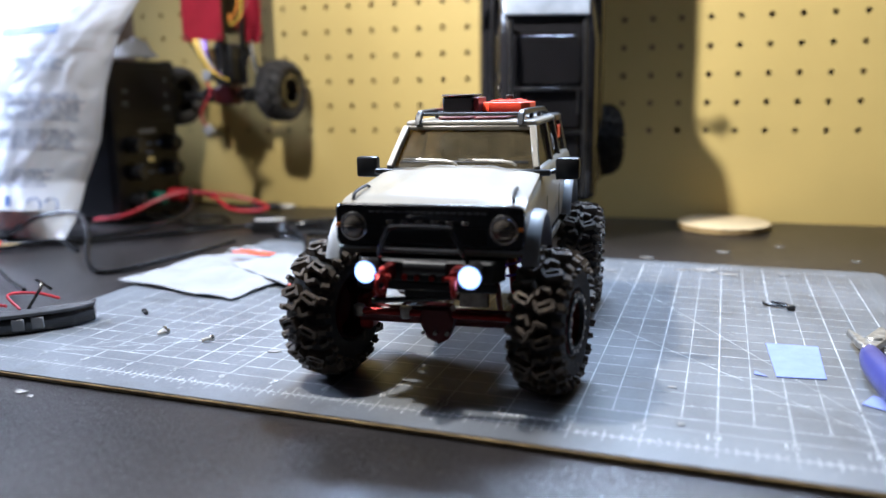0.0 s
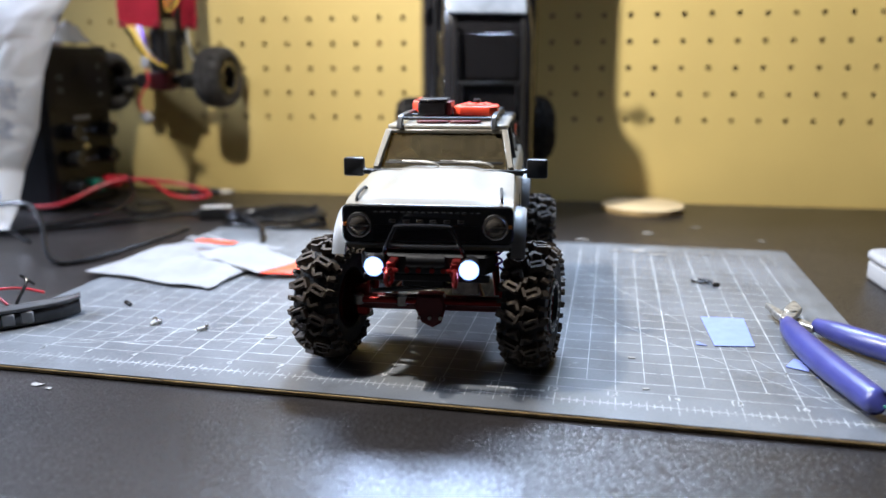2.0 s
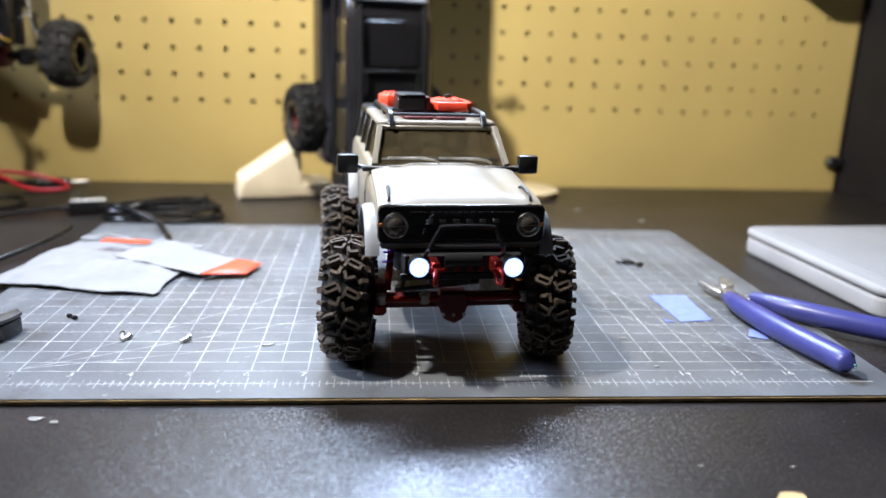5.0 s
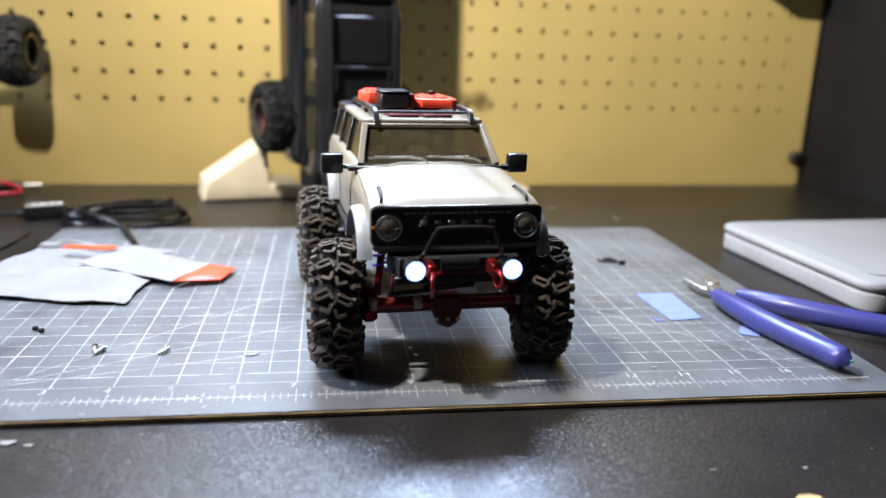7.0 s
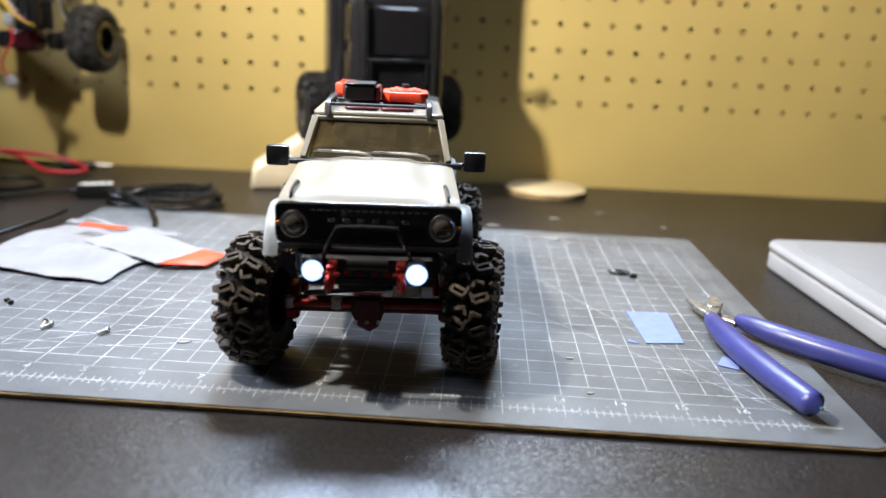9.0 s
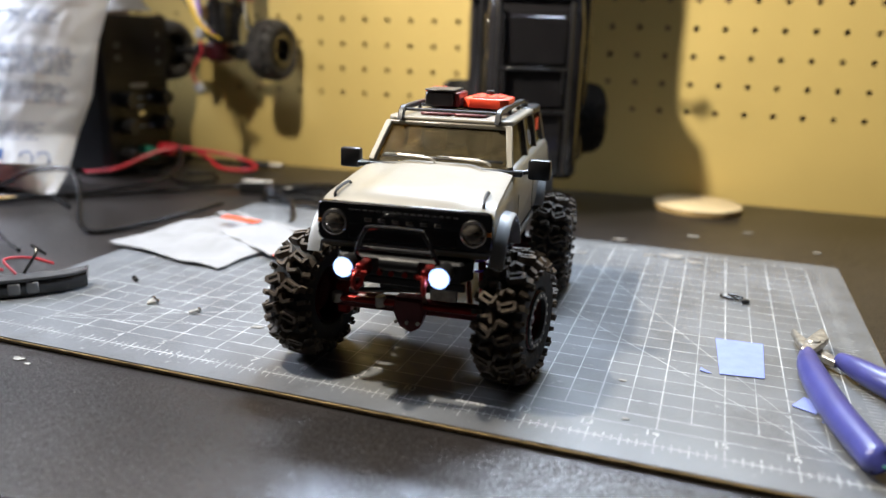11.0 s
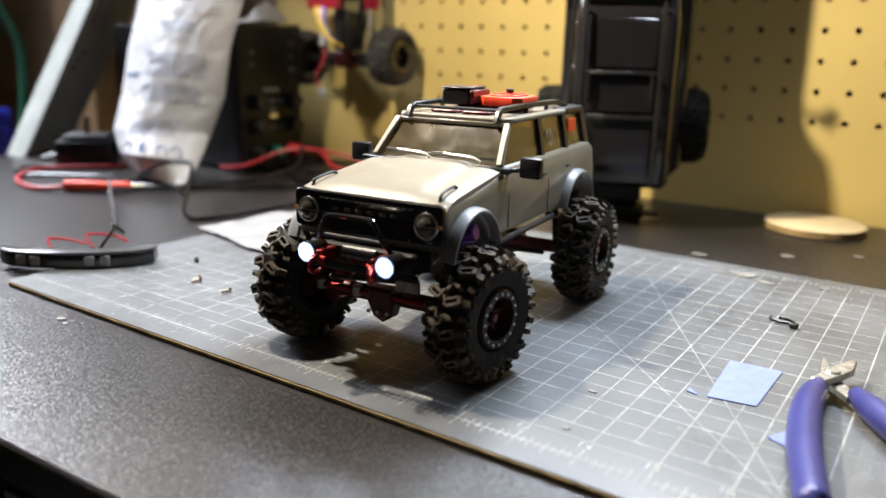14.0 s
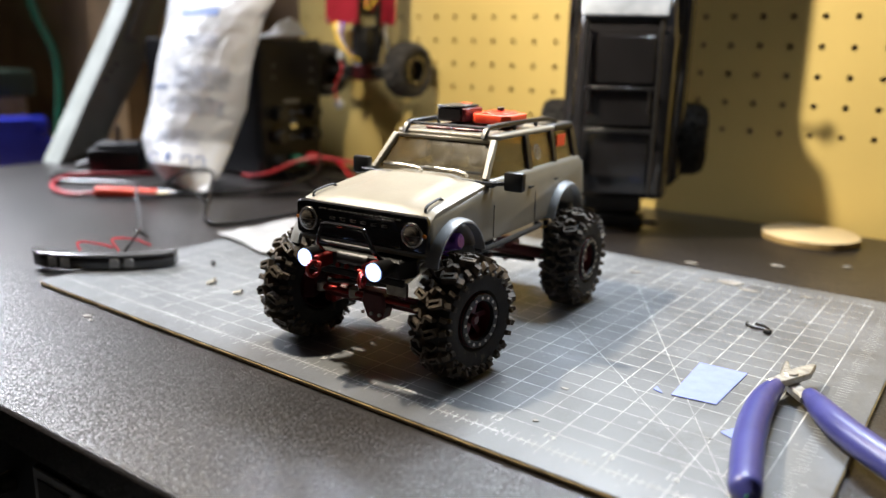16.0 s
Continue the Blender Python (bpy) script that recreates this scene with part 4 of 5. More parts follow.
tape = solid("masking_tape_strip", prism(B(), [(0.1298, -0.4285), (0.1492, -0.4262), (0.1518, -0.3822), (0.1290, -0.3826)], "z", 0.0003, 0.0006), M_TAPE, "torn strip of light blue masking tape stuck to the mat", "tape", "tape scraps")
for pts in ([(0.121, -0.4275), (0.1262, -0.4292), (0.1215, -0.4235)], [(0.158, -0.4512), (0.1668, -0.4560), (0.1705, -0.4440), (0.164, -0.4405)], [(0.168, -0.4625), (0.173, -0.4655), (0.172, -0.459)]):
    solid("masking_tape_scrap", prism(B(), pts, "z", 0.0003, 0.0006), M_TAPE, "small torn scrap of light blue masking tape", "tape", "tape scraps")

clip = thing("wire_hook", "small black plastic hook lying on the cutting mat", "hook")
part("hook_loop", tube(B(), [(0.1335, -0.3075, 0.0012), (0.134, -0.3115, 0.0012), (0.1385, -0.3140, 0.0012), (0.144, -0.3140, 0.0012), (0.1475, -0.3175, 0.0012)], 0.0008, 8), M_BLACK, clip)
part("hook_arm", tube(B(), [(0.1375, -0.3065, 0.0012), (0.1425, -0.3075, 0.0012), (0.1455, -0.311, 0.0012)], 0.0008, 8), M_BLACK, clip)
part("hook_block", box(B(), 0.1445, 0.1488, -0.3195, -0.3160, 0.0003, 0.0030, 0.0005), M_BLACK, clip)

# side cutters
plier = thing("side_cutters", "side cutting pliers with dark blue handle grips, open", "pliers")
part("handle_grip", tube(B(), [(0.1690, -0.4030, 0.0065), (0.1678, -0.4190, 0.0070), (0.1688, -0.4400, 0.0072), (0.1725, -0.4680, 0.0072), (0.1790, -0.4990, 0.0072), (0.1802, -0.5030, 0.0070)], 0.005, 14, 6, [0.0036, 0.0050, 0.0058, 0.0062, 0.0062, 0.0060, 0.0056, 0.0026]), M_BLUE_GRIP, plier)
part("handle_grip", tube(B(), [(0.1830, -0.4050, 0.0065), (0.1900, -0.4180, 0.0070), (0.2020, -0.4350, 0.0072), (0.2240, -0.4570, 0.0072), (0.2480, -0.4760, 0.0072), (0.2520, -0.4790, 0.0070)], 0.005, 14, 6, [0.0036, 0.0052, 0.0060, 0.0062, 0.0060, 0.0056, 0.0024]), M_BLUE_GRIP, plier)
part("spring_wire", tube(B(), [(0.1800, -0.503, 0.0072), (0.1815, -0.507, 0.0075)], 0.0006, 6, 0), M_WIRE_GREEN, plier)
jaw = prism(B(), [(0.1655, -0.3700), (0.1672, -0.3690), (0.1722, -0.3850), (0.1765, -0.3925), (0.1840, -0.4060), (0.1800, -0.4085), (0.1700, -0.3960), (0.1668, -0.3870)], "z", 0.0030, 0.0066, 0.0006)
part("jaw", jaw, M_STEEL, plier, "worn steel jaw")
jaw = prism(B(), [(0.1802, -0.3745), (0.1780, -0.3735), (0.1722, -0.3850), (0.1690, -0.3930), (0.1655, -0.4050), (0.1705, -0.4075), (0.1768, -0.3950), (0.1802, -0.3870)], "z", 0.0068, 0.0100, 0.0006)
part("jaw", jaw, M_STEEL, plier)
part("rivet", cyl(B(), (0.1725, -0.3935, 0.0025), (0.1725, -0.3935, 0.0108), 0.0034, seg=16, bevel=0.0006), M_STEEL, plier)


def screw(x, y, a):
    ob = thing("machine_screw", "tiny steel machine screw lying on the mat", "screw", pose(x, y, 0.0001, 0, 0, a), "loose screws")
    part("screw_head", cyl(B(), (0, 0, 0.0015), (0.0016, 0, 0.0015), 0.0015, seg=10, bevel=0.0003), M_CHROME, ob)
    part("screw_shank", cyl(B(), (0.0016, 0, 0.0015), (0.0062, 0, 0.0012), 0.0009, seg=8), M_STEEL, ob)


for x, y, a in ((-0.1665, -0.4405, -80), (-0.1615, -0.4435, -125), (-0.1325, -0.4470, -130)):
    screw(x, y, a)
for x, y in ((-0.2020, -0.4150), (-0.1985, -0.4180)):
    solid("plastic_crumb", box(B(), x, x + 0.003, y, y + 0.002, 0.0002, 0.0026, 0.0006), M_BLACK, "tiny black plastic crumb on the mat", "crumb", "crumbs")

# the light bar in front of the mat's corner
bar = thing("light_bar", "curved black plastic light bar with four lamps and red leads", "light bar", pose(-0.2485, -0.4705, 0.0003, 0, 0, 36.5))


# greyer than the housing: glare on the bar's top, put into the colour
M_TOP_GLARE = mat("top_glare_grey", (0.075, 0.075, 0.078), 0.22, var=0.2, scale=120)


def bar_mesh(z0, z1, d0, d1, grow=0.0):
    bm = B()
    n = 18
    pf, pb = [], []
    for i in range(n + 1):
        u = -1 + 2 * i / n
        x = u * (0.0475 + grow)
        y = 0.010 * u * u * (1 if abs(u) < 0.8 else 1 + (abs(u) - 0.8) * 2)
        pf.append((x, y - d0))
        pb.append((x, y + d1 * (1 - 0.5 * u ** 4)))
    prism(bm, pf + pb[::-1], "z", z0, z1, 0.001, seg=2)
    return bm


part("housing", bar_mesh(0.0, 0.0085, 0.004, 0.008), M_GLOSS_BLACK, bar)
part("top_strip", bar_mesh(0.0086, 0.0108, 0.0046, 0.0075, 0.0006), M_TOP_GLARE, bar, "top strip, greyed for the glare on it")
for x in (-0.030, -0.021, 0.012, 0.021):
    y = 0.010 * (x / 0.0475) ** 2
    part("lamp_window", box(B(), x - 0.003, x + 0.003, y - 0.0050, y - 0.0036, 0.0020, 0.0082, 0.0005), M_WHITE, bar, "pale lamp window")
for k, pts in enumerate(([(0.012, 0.006, 0.011), (0.006, 0.012, 0.018), (0.018, 0.020, 0.016), (0.030, 0.016, 0.013)], [(-0.014, 0.006, 0.011), (-0.018, 0.014, 0.015), (-0.006, 0.018, 0.013), (0.004, 0.016, 0.011)])):
    part("red_lead", tube(B(), pts, 0.0008, 6), M_WIRE_RED, bar)
part("black_lead", tube(B(), [(0.016, 0.006, 0.011), (0.022, 0.014, 0.021), (0.019, 0.021, 0.023), (0.025, 0.026, 0.016)], 0.0009, 6), M_WIRE_BLACK, bar)

# plastic sachets


def sheet(corners, nx, ny, amp, base, seed, thick=0.0006):
    """A crumpled film laid between four corners."""
    bm = B()
    c = [Vector(p) for p in corners]
    rows = []
    for j in range(ny + 1):
        v = j / ny
        row = []
        for i in range(nx + 1):
            u = i / nx
            p = (c[0] * (1 - u) + c[1] * u) * (1 - v) + (c[3] * (1 - u) + c[2] * u) * v
            q = Vector((p.x * 32, p.y * 32, seed))
            wob = noise.noise(q) + 0.5 * abs(noise.noise(q * 2.3))
            edge = min(u, 1 - u, v, 1 - v)
            rag = noise.noise(Vector((p.x * 60, p.y * 60, seed + 9))) * 0.0025 if edge == 0 else 0
            row.append(bm.verts.new((p.x + rag, p.y + rag, base + p.z + max(0.0, amp * (0.45 + wob) * (0.35 + min(1, edge * 5))))))
        rows.append(row)
    for a, b in zip(rows, rows[1:]):
        for i in range(nx):
            bm.faces.new((a[i], a[i + 1], b[i + 1], b[i]))
    ret = bmesh.ops.extrude_face_region(bm, geom=bm.faces[:])
    for v in ret["geom"]:
        if isinstance(v, bmesh.types.BMVert):
            v.co.z += thick
    bmesh.ops.recalc_face_normals(bm, faces=bm.faces)
    return bm


film = thing("plastic_bag", "crumpled empty white plastic bag on the mat", "plastic bag")
part("bag_film", sheet([(-0.270, -0.356, 0), (-0.166, -0.381, 0), (-0.152, -0.290, 0), (-0.244, -0.262, 0)], 26, 22, 0.0055, 0.0008, 3.1), M_PAPER, film)
part("seal_strip", sheet([(-0.243, -0.2645, 0.003), (-0.154, -0.2915, 0.003), (-0.1525, -0.2855, 0.003), (-0.2415, -0.2585, 0.003)], 20, 3, 0.003, 0.0012, 3.1), M_PAPER, film, "crimped white seal strip")
sach = thing("sachet", "open white sachet with a red-orange end lying on the mat", "sachet")
part("sachet_film", sheet([(-0.205, -0.318, 0.004), (-0.146, -0.350, 0.001), (-0.128, -0.316, 0.001), (-0.185, -0.276, 0.003)], 16, 10, 0.003, 0.0024, 7.7), M_PAPER, sach)
part("orange_end", sheet([(-0.1455, -0.350, 0.001), (-0.119, -0.345, 0.0), (-0.112, -0.322, 0.0), (-0.1275, -0.3165, 0.001)], 8, 8, 0.002, 0.0024, 5.2), M_ORANGE, sach, "red-orange printed end")
part("orange_strip", sheet([(-0.222, -0.292, 0.006), (-0.190, -0.296, 0.006), (-0.188, -0.289, 0.006), (-0.220, -0.284, 0.006)], 8, 3, 0.001, 0.003, 2.2), M_ORANGE, sach)

# ---- cables ----


def cable(name, pts, r, material, label, category="cable", plugs=()):
    ob = thing(name, label, category, group="cables on the bench")
    part("lead", tube(B(), [(x, y, z + DESK + r + 0.0004) for x, y, z in pts], r, 8), material, ob)
    for p, q, rr, mm, nm in plugs:
        part(nm, cyl(B(), tuple(Vector(p) + Vector((0, 0, DESK))), tuple(Vector(q) + Vector((0, 0, DESK))), rr, rr * 0.85, seg=12, bevel=rr * 0.2), mm, ob)
    return ob


cable("black_lead", [(-0.520, -0.215, 0.002), (-0.455, -0.262, 0.010), (-0.415, -0.268, 0.026), (-0.375, -0.270, 0.030), (-0.340, -0.300, 0.022), (-0.312, -0.330, 0.002), (-0.290, -0.318, 0.0), (-0.265, -0.262, 0.004), (-0.262, -0.225, 0.004)], 0.0019, M_WIRE_BLACK, "thick black cable bent over the bench")
cable("black_lead", [(-0.610, -0.240, 0), (-0.640, -0.275, 0), (-0.600, -0.298, 0), (-0.520, -0.262, 0.001), (-0.46, -0.28, 0.003), (-0.40, -0.255, 0.004), (-0.352, -0.205, 0.010), (-0.357, -0.150, 0.016), (-0.385, -0.108, 0.03)], 0.0019, M_WIRE_BLACK, "black cable looping past the bag")
cable("test_lead", [(-0.560, -0.205, 0.0), (-0.612, -0.268, 0.0), (-0.575, -0.318, 0.0), (-0.516, -0.336, 0.0), (-0.486, -0.318, 0.002)], 0.0024, M_WIRE_RED, "red test lead ending in a banana plug", plugs=(((-0.490, -0.321, 0.006), (-0.438, -0.288, 0.006), 0.0055, M_ORANGE, "plug_sleeve"), ((-0.438, -0.288, 0.006), (-0.424, -0.279, 0.006), 0.0022, M_BRASS, "plug_pin")))
cable("charge_lead", [(-0.468, -0.150, 0.002), (-0.430, -0.150, 0.008), (-0.392, -0.118, 0.026), (-0.352, -0.085, 0.020), (-0.318, -0.082, 0.012), (-0.305, -0.105, 0.010), (-0.330, -0.120, 0.012), (-0.365, -0.098, 0.020), (-0.40, -0.100, 0.028)], 0.0019, M_WIRE_RED, "bright red silicone cable in a loose loop")
cable("black_lead", [(-0.405, -0.245, 0), (-0.375, -0.215, 0), (-0.345, -0.178, 0.0), (-0.318, -0.166, 0.002), (-0.2855, -0.1572, 0.0045)], 0.0019, M_WIRE_BLACK, "black cable running to a small adapter")
cable("black_lead", [(-0.430, -0.125, 0.004), (-0.392, -0.128, 0.002), (-0.352, -0.150, 0.0), (-0.330, -0.132, 0.002), (-0.345, -0.112, 0.003), (-0.372, -0.118, 0.0035)], 0.0019, M_WIRE_BLACK, "short black cable hooked beside the red loop")
cable("audio_lead", [(-0.43, -0.030, 0.003), (-0.395, -0.042, 0.004), (-0.352, -0.046, 0.004)], 0.0022, M_WIRE_BLACK, "black lead with a silver jack plug", plugs=(((-0.352, -0.046, 0.006), (-0.322, -0.0415, 0.006), 0.0052, M_BLACK, "plug_body"), ((-0.322, -0.0415, 0.006), (-0.306, -0.039, 0.006), 0.0034, M_STEEL, "plug_tip")))
cable("black_lead", [(-0.48, -0.235, 0.0), (-0.47, -0.29, 0.001), (-0.42, -0.305, 0.006), (-0.385, -0.285, 0.010), (-0.36, -0.29, 0.004)], 0.0019, M_WIRE_BLACK, "black test lead lying across the bench")
cable("thin_lead", [(-0.452, -0.300, 0.012), (-0.432, -0.312, 0.020), (-0.408, -0.331, 0.014), (-0.375, -0.352, 0.006), (-0.330, -0.382, 0.004), (-0.296, -0.404, 0.006)], 0.0014, M_WIRE_BLACK, "thin black lead running to the light bar")

bundle = thing("cable_bundle", "black cable folded in loose loops on the bench", "cable", pose(-0.207, -0.170, DESK, 0, 0, 14), "cables on the bench")
random.seed(9)
for k in range(5):
    a, b, z = 0.046 - 0.003 * k + 0.006 * random.random(), 0.036 - 0.007 * k, 0.0024 + 0.0026 * k
    turn = 0.17 * k - 0.42
    pts = []
    for q in range(13):
        w = 2 * math.pi * q / 12
        x, y = a * math.cos(w), b * math.sin(w) * (0.75 + 0.25 * abs(math.cos(w)))
        pts.append((x * math.cos(turn) - y * math.sin(turn) + 0.003 * random.random(), x * math.sin(turn) + y * math.cos(turn) + 0.003 * random.random(), z + 0.0030 * random.random()))
    part("coil", tube(B(), pts, 0.0018, 7, 4), M_WIRE_BLACK, bundle)
part("lead_end", tube(B(), [(-0.048, 0.020, 0.008), (-0.036, 0.000, 0.013), (-0.020, -0.028, 0.013), (-0.006, -0.048, 0.010), (0.000, -0.066, 0.004), (0.002, -0.082, 0.0022)], 0.0024, 8), M_WIRE_BLACK, bundle, "thick black lead crossing the loops")

adapter = thing("inline_adapter", "small black inline adapter with pale print on top", "adapter", pose(-0.2715, -0.1525, DESK + 0.0003, 0, 0, 18), "cables on the bench")
part("adapter_body", box(B(), -0.0150, 0.0150, -0.0065, 0.0065, 0, 0.0115, 0.0016, seg=2), M_BLACK, adapter)
part("print_panel", box(B(), -0.0130, 0.0130, -0.0050, 0.0050, 0.0116, 0.0119), M_WIRE_WHITE, adapter, "pale printed panel")
for x in (-0.0105, -0.0045, 0.0020, 0.0085):
    part("print_bar", box(B(), x - 0.0018, x + 0.0018, -0.0022, 0.0014, 0.0120, 0.0122), M_BLACK_MATT, adapter)
for sx in (-1, 1):
    part("strain_relief", cyl(B(), (sx * 0.0150, 0, 0.0055), (sx * 0.0215, 0, 0.0055), 0.0034, 0.0024, seg=10, bevel=0.0004), M_BLACK_MATT, adapter)

# ---- power supply ----
psu = thing("power_supply", "black bench power supply with knobs and a dark display", "power supply", pose(-0.4345, -0.106, DESK, 0, 0, 83))
# local x runs along the face, y into the case
part("psu_case", box(B(), -0.042, 0.042, 0.004, 0.245, 0.004, 0.156, 0.002), M_PSU, psu)
face = part("front_panel", box(B(), -0.0425, 0.0425, -0.003, 0.0035, 0.003, 0.157, 0.0018), M_PSU, psu)
part("display", box(B(), -0.037, 0.037, -0.0042, -0.0032, 0.098, 0.151, 0.0004), M_PSU, face, "dark display window")
FACE = Matrix(((1, 0, 0, 0), (0, 0, -1, -0.0044), (0, 1, 0, 0), (0, 0, 0, 1)))
for txt, x, z in (("CV", -0.025, 0.128), ("CC", -0.025, 0.116)):
    writing("lettering", txt, 0.0058, Matrix.Translation((x, 0, z)) @ FACE, M_WHITE, face)
for txt, z in (("V", 0.1385), ("A", 0.1245), ("W", 0.1105)):
    writing("lettering", txt, 0.0050, Matrix.Translation((0.0285, 0, z)) @ FACE, M_WHITE, face)
part("brand_bar", box(B(), -0.011, 0.011, -0.0038, -0.0029, 0.0868, 0.0910), M_WHITE, face, "plain white badge bar")
for x, z in ((0.001, 0.0765), (0.001, 0.068), (0.001, 0.048), (0.014, 0.0765), (0.014, 0.048)):
    part("legend_bar", box(B(), x - 0.004, x + 0.004, -0.0038, -0.0029, z - 0.001, z + 0.001), M_INK_GREY, face)
for x in (-0.022, 0.026):
    for z in (0.076, 0.050):
        kn = part("knob", cyl(B(), (x, -0.0032, z), (x, -0.018, z), 0.0082, 0.0072, seg=20, bevel=0.0008), M_BLACK, face)
        part("knob_line", box(B(), x - 0.0005, x + 0.0005, -0.0175, -0.0172, z + 0.001, z + 0.006), M_WHITE, kn)
part("usb_socket", box(B(), -0.003, 0.007, -0.0040, -0.0029, 0.058, 0.0635, 0.0004), M_CHROME, face)
for x, mm in ((-0.025, M_BLACK), (0.0, M_WIRE_GREEN), (0.025, M_WIRE_RED)):
    part("terminal", cyl(B(), (x, -0.0032, 0.022), (x, -0.019, 0.022), 0.0068, 0.0060, seg=14, bevel=0.0008), mm, face)
part("top_corner", box(B(), 0.030, 0.0435, -0.0036, 0.006, 0.145, 0.1578, 0.001), M_BLACK_MATT, face)
solid("tissue_scrap", sheet([(-0.505, -0.085, 0), (-0.452, -0.125, 0), (-0.430, -0.080, 0), (-0.480, -0.035, 0)], 14, 12, 0.016, 0.1545, 11.3), M_PAPER, "crumpled white film scrap on the power supply", "film scrap")

# ---- poly bag ----
bag = thing("poly_mailer", "crumpled white poly bag with faint blue print on the bench", "bag")


def bag_edge(v):
    """Left and right edge of the bag at the height share v."""
    at = (0.0, 0.07, 0.2, 0.37, 0.6, 0.8, 1.0)
    left = [float(np.interp(v, at, k)) for k in ((-0.505, -0.520, -0.535, -0.540, -0.557, -0.567, -0.575), (-0.232, -0.232, -0.232, -0.214, -0.190, -0.168, -0.150))]
    right = [float(np.interp(v, at, k)) for k in ((-0.410, -0.421, -0.434, -0.424, -0.412, -0.395, -0.362), (-0.252, -0.222, -0.192, -0.180, -0.180, -0.178, -0.176))]
    return Vector((*left, 0.215 * v)), Vector((*right, 0.215 * v))


def bag_point(u, v, front):
    left, right = bag_edge(v)
    p = left.lerp(right, u)
    belly = (0.040 * (1 - v) ** 0.9 + 0.006) * math.sin(math.pi * u) ** 0.6 * min(1, v * 9 + 0.15)
    q = Vector((u * 3.2, v * 4.2, 1.7 if front else 8.2))
    wr = 0.0030 * noise.noise(q) + 0.0012 * abs(noise.noise(q * 2.1)) + 0.0009 * noise.noise(Vector((u * 2 + v * 9, v * 3 - u * 7, 4.4))) + 0.0007 * noise.noise(q * 6) - 0.0007 * (1 - abs(noise.noise(Vector((u * 2.4 + v * 3.1, v * 5 - u * 2.2, 9.4))))) ** 7 - 0.0006 * (1 - abs(noise.noise(Vector((u * 4 - v * 4.5, v * 6 + u * 3, 2.9))))) ** 9
    n = Vector((0.40, -0.90, 0.16))
    return p + n * ((belly + wr) if front else -(belly * 0.7) + wr) + Vector((0, 0, 0.001))


def bag_mesh():
    bm = B()
    nu, nv = 56, 96
    grids = []
    for front in (True, False):
        g = []
        for j in range(nv + 1):
            g.append([bm.verts.new(bag_point(i / nu, j / nv, front) if 0 < i < nu else (bag_point(i / nu, j / nv, True))) for i in range(nu + 1)])
        grids.append(g)
        for j in range(nv):
            for i in range(nu):
                bm.faces.new((g[j][i], g[j][i + 1], g[j + 1][i + 1], g[j + 1][i]))
    bmesh.ops.remove_doubles(bm, verts=bm.verts, dist=0.00002)
    bmesh.ops.recalc_face_normals(bm, faces=bm.faces)
    for v in bm.verts:
        v.co.z = max(v.co.z, DESK + 0.0006)
    return bm


bagskin = part("bag_skin", bag_mesh(), M_BAG, bag)


def on_bag(u0, u1, v0, v1, n=6, lift=0.0006):
    """A patch of print that follows the bag's front."""
    bm = B()
    off = Vector((0.40, -0.90, 0.16)) * lift
    rows = []
    for j in (0, 1, 2):
        v = v0 + (v1 - v0) * j / 2
        rows.append([bm.verts.new(bag_point(u0 + (u1 - u0) * i / n, v, True) + off) for i in range(n + 1)])
    for a, b in zip(rows, rows[1:]):
        for i in range(n):
            bm.faces.new((a[i], a[i + 1], b[i + 1], b[i]))
    return bm


part("brand_bar", on_bag(0.22, 0.62, 0.805, 0.845), M_INK_BLUE, bagskin, "plain grey-blue brand bar")
random.seed(5)
for v0, n, ua, ub, mm in ((0.70, 4, 0.28, 0.74, M_INK_GREY), (0.55, 8, 0.34, 0.9, M_INK_GREY), (0.40, 6, 0.34, 0.88, M_INK_GREY), (0.24, 5, 0.36, 0.8, M_INK_GREY)):
    for k in range(n):
        v = v0 - 0.0145 * k
        u = ua
        while u < ub - 0.06:
            w = 0.03 + 0.07 * random.random()
            part("print_bar", on_bag(u, min(ub, u + w), v, v + 0.0042, 3), mm, bagskin)
            u += w + 0.018
for v in (0.735, 0.52, 0.33):
    part("fold_line", on_bag(0.10, 0.9, v, v + 0.0022, 14), M_INK_BROWN, bagskin)
part("print_bar", on_bag(0.08, 0.27, 0.445, 0.462), M_INK_GREY, bagskin)


def bag_ring(u, v, r):
    p = bag_point(u, v, True) + Vector((0.40, -0.90, 0.16)) * 0.0012
    return ring(B(), p, (0.40, -0.90, 0.16), r, 0.0006, 18, 5)


part("recycle_mark", bag_ring(0.36, 0.115, 0.0062), M_INK_BLUE, bagskin)
part("bin_mark", on_bag(0.50, 0.54, 0.085, 0.145, 2, 0.001), M_INK_BLUE, bagskin)
part("round_mark", bag_ring(0.72, 0.115, 0.0056), M_INK_BLUE, bagskin)
part("round_mark", bag_ring(0.84, 0.115, 0.0056), M_INK_BLUE, bagskin)
part("hang_hole", on_bag(0.40, 0.62, 0.955, 0.975, 6, 0.0012), M_BLACK_MATT, bagskin, "dark slotted hanging hole")

# ---- charger and the things at the far end ----
charger = thing("charger_brick", "black mains charger brick lying on the bench", "charger", pose(-0.610, -0.215, DESK, 0, 0, 42))
part("brick", box(B(), -0.030, 0.030, -0.022, 0.022, 0.0005, 0.030, 0.004, seg=2), M_BLACK, charger)
part("upper_shell", box(B(), -0.022, 0.026, -0.018, 0.018, 0.0302, 0.036, 0.003, seg=2), M_BLACK_MATT, charger)
part("prong", box(B(), -0.002, 0.004, -0.001, 0.001, 0.0362, 0.055), M_STEEL, charger)
part("strain_relief", cyl(B(), (-0.030, 0, 0.012), (-0.048, -0.004, 0.008), 0.0045, 0.003, seg=10), M_BLACK, charger)
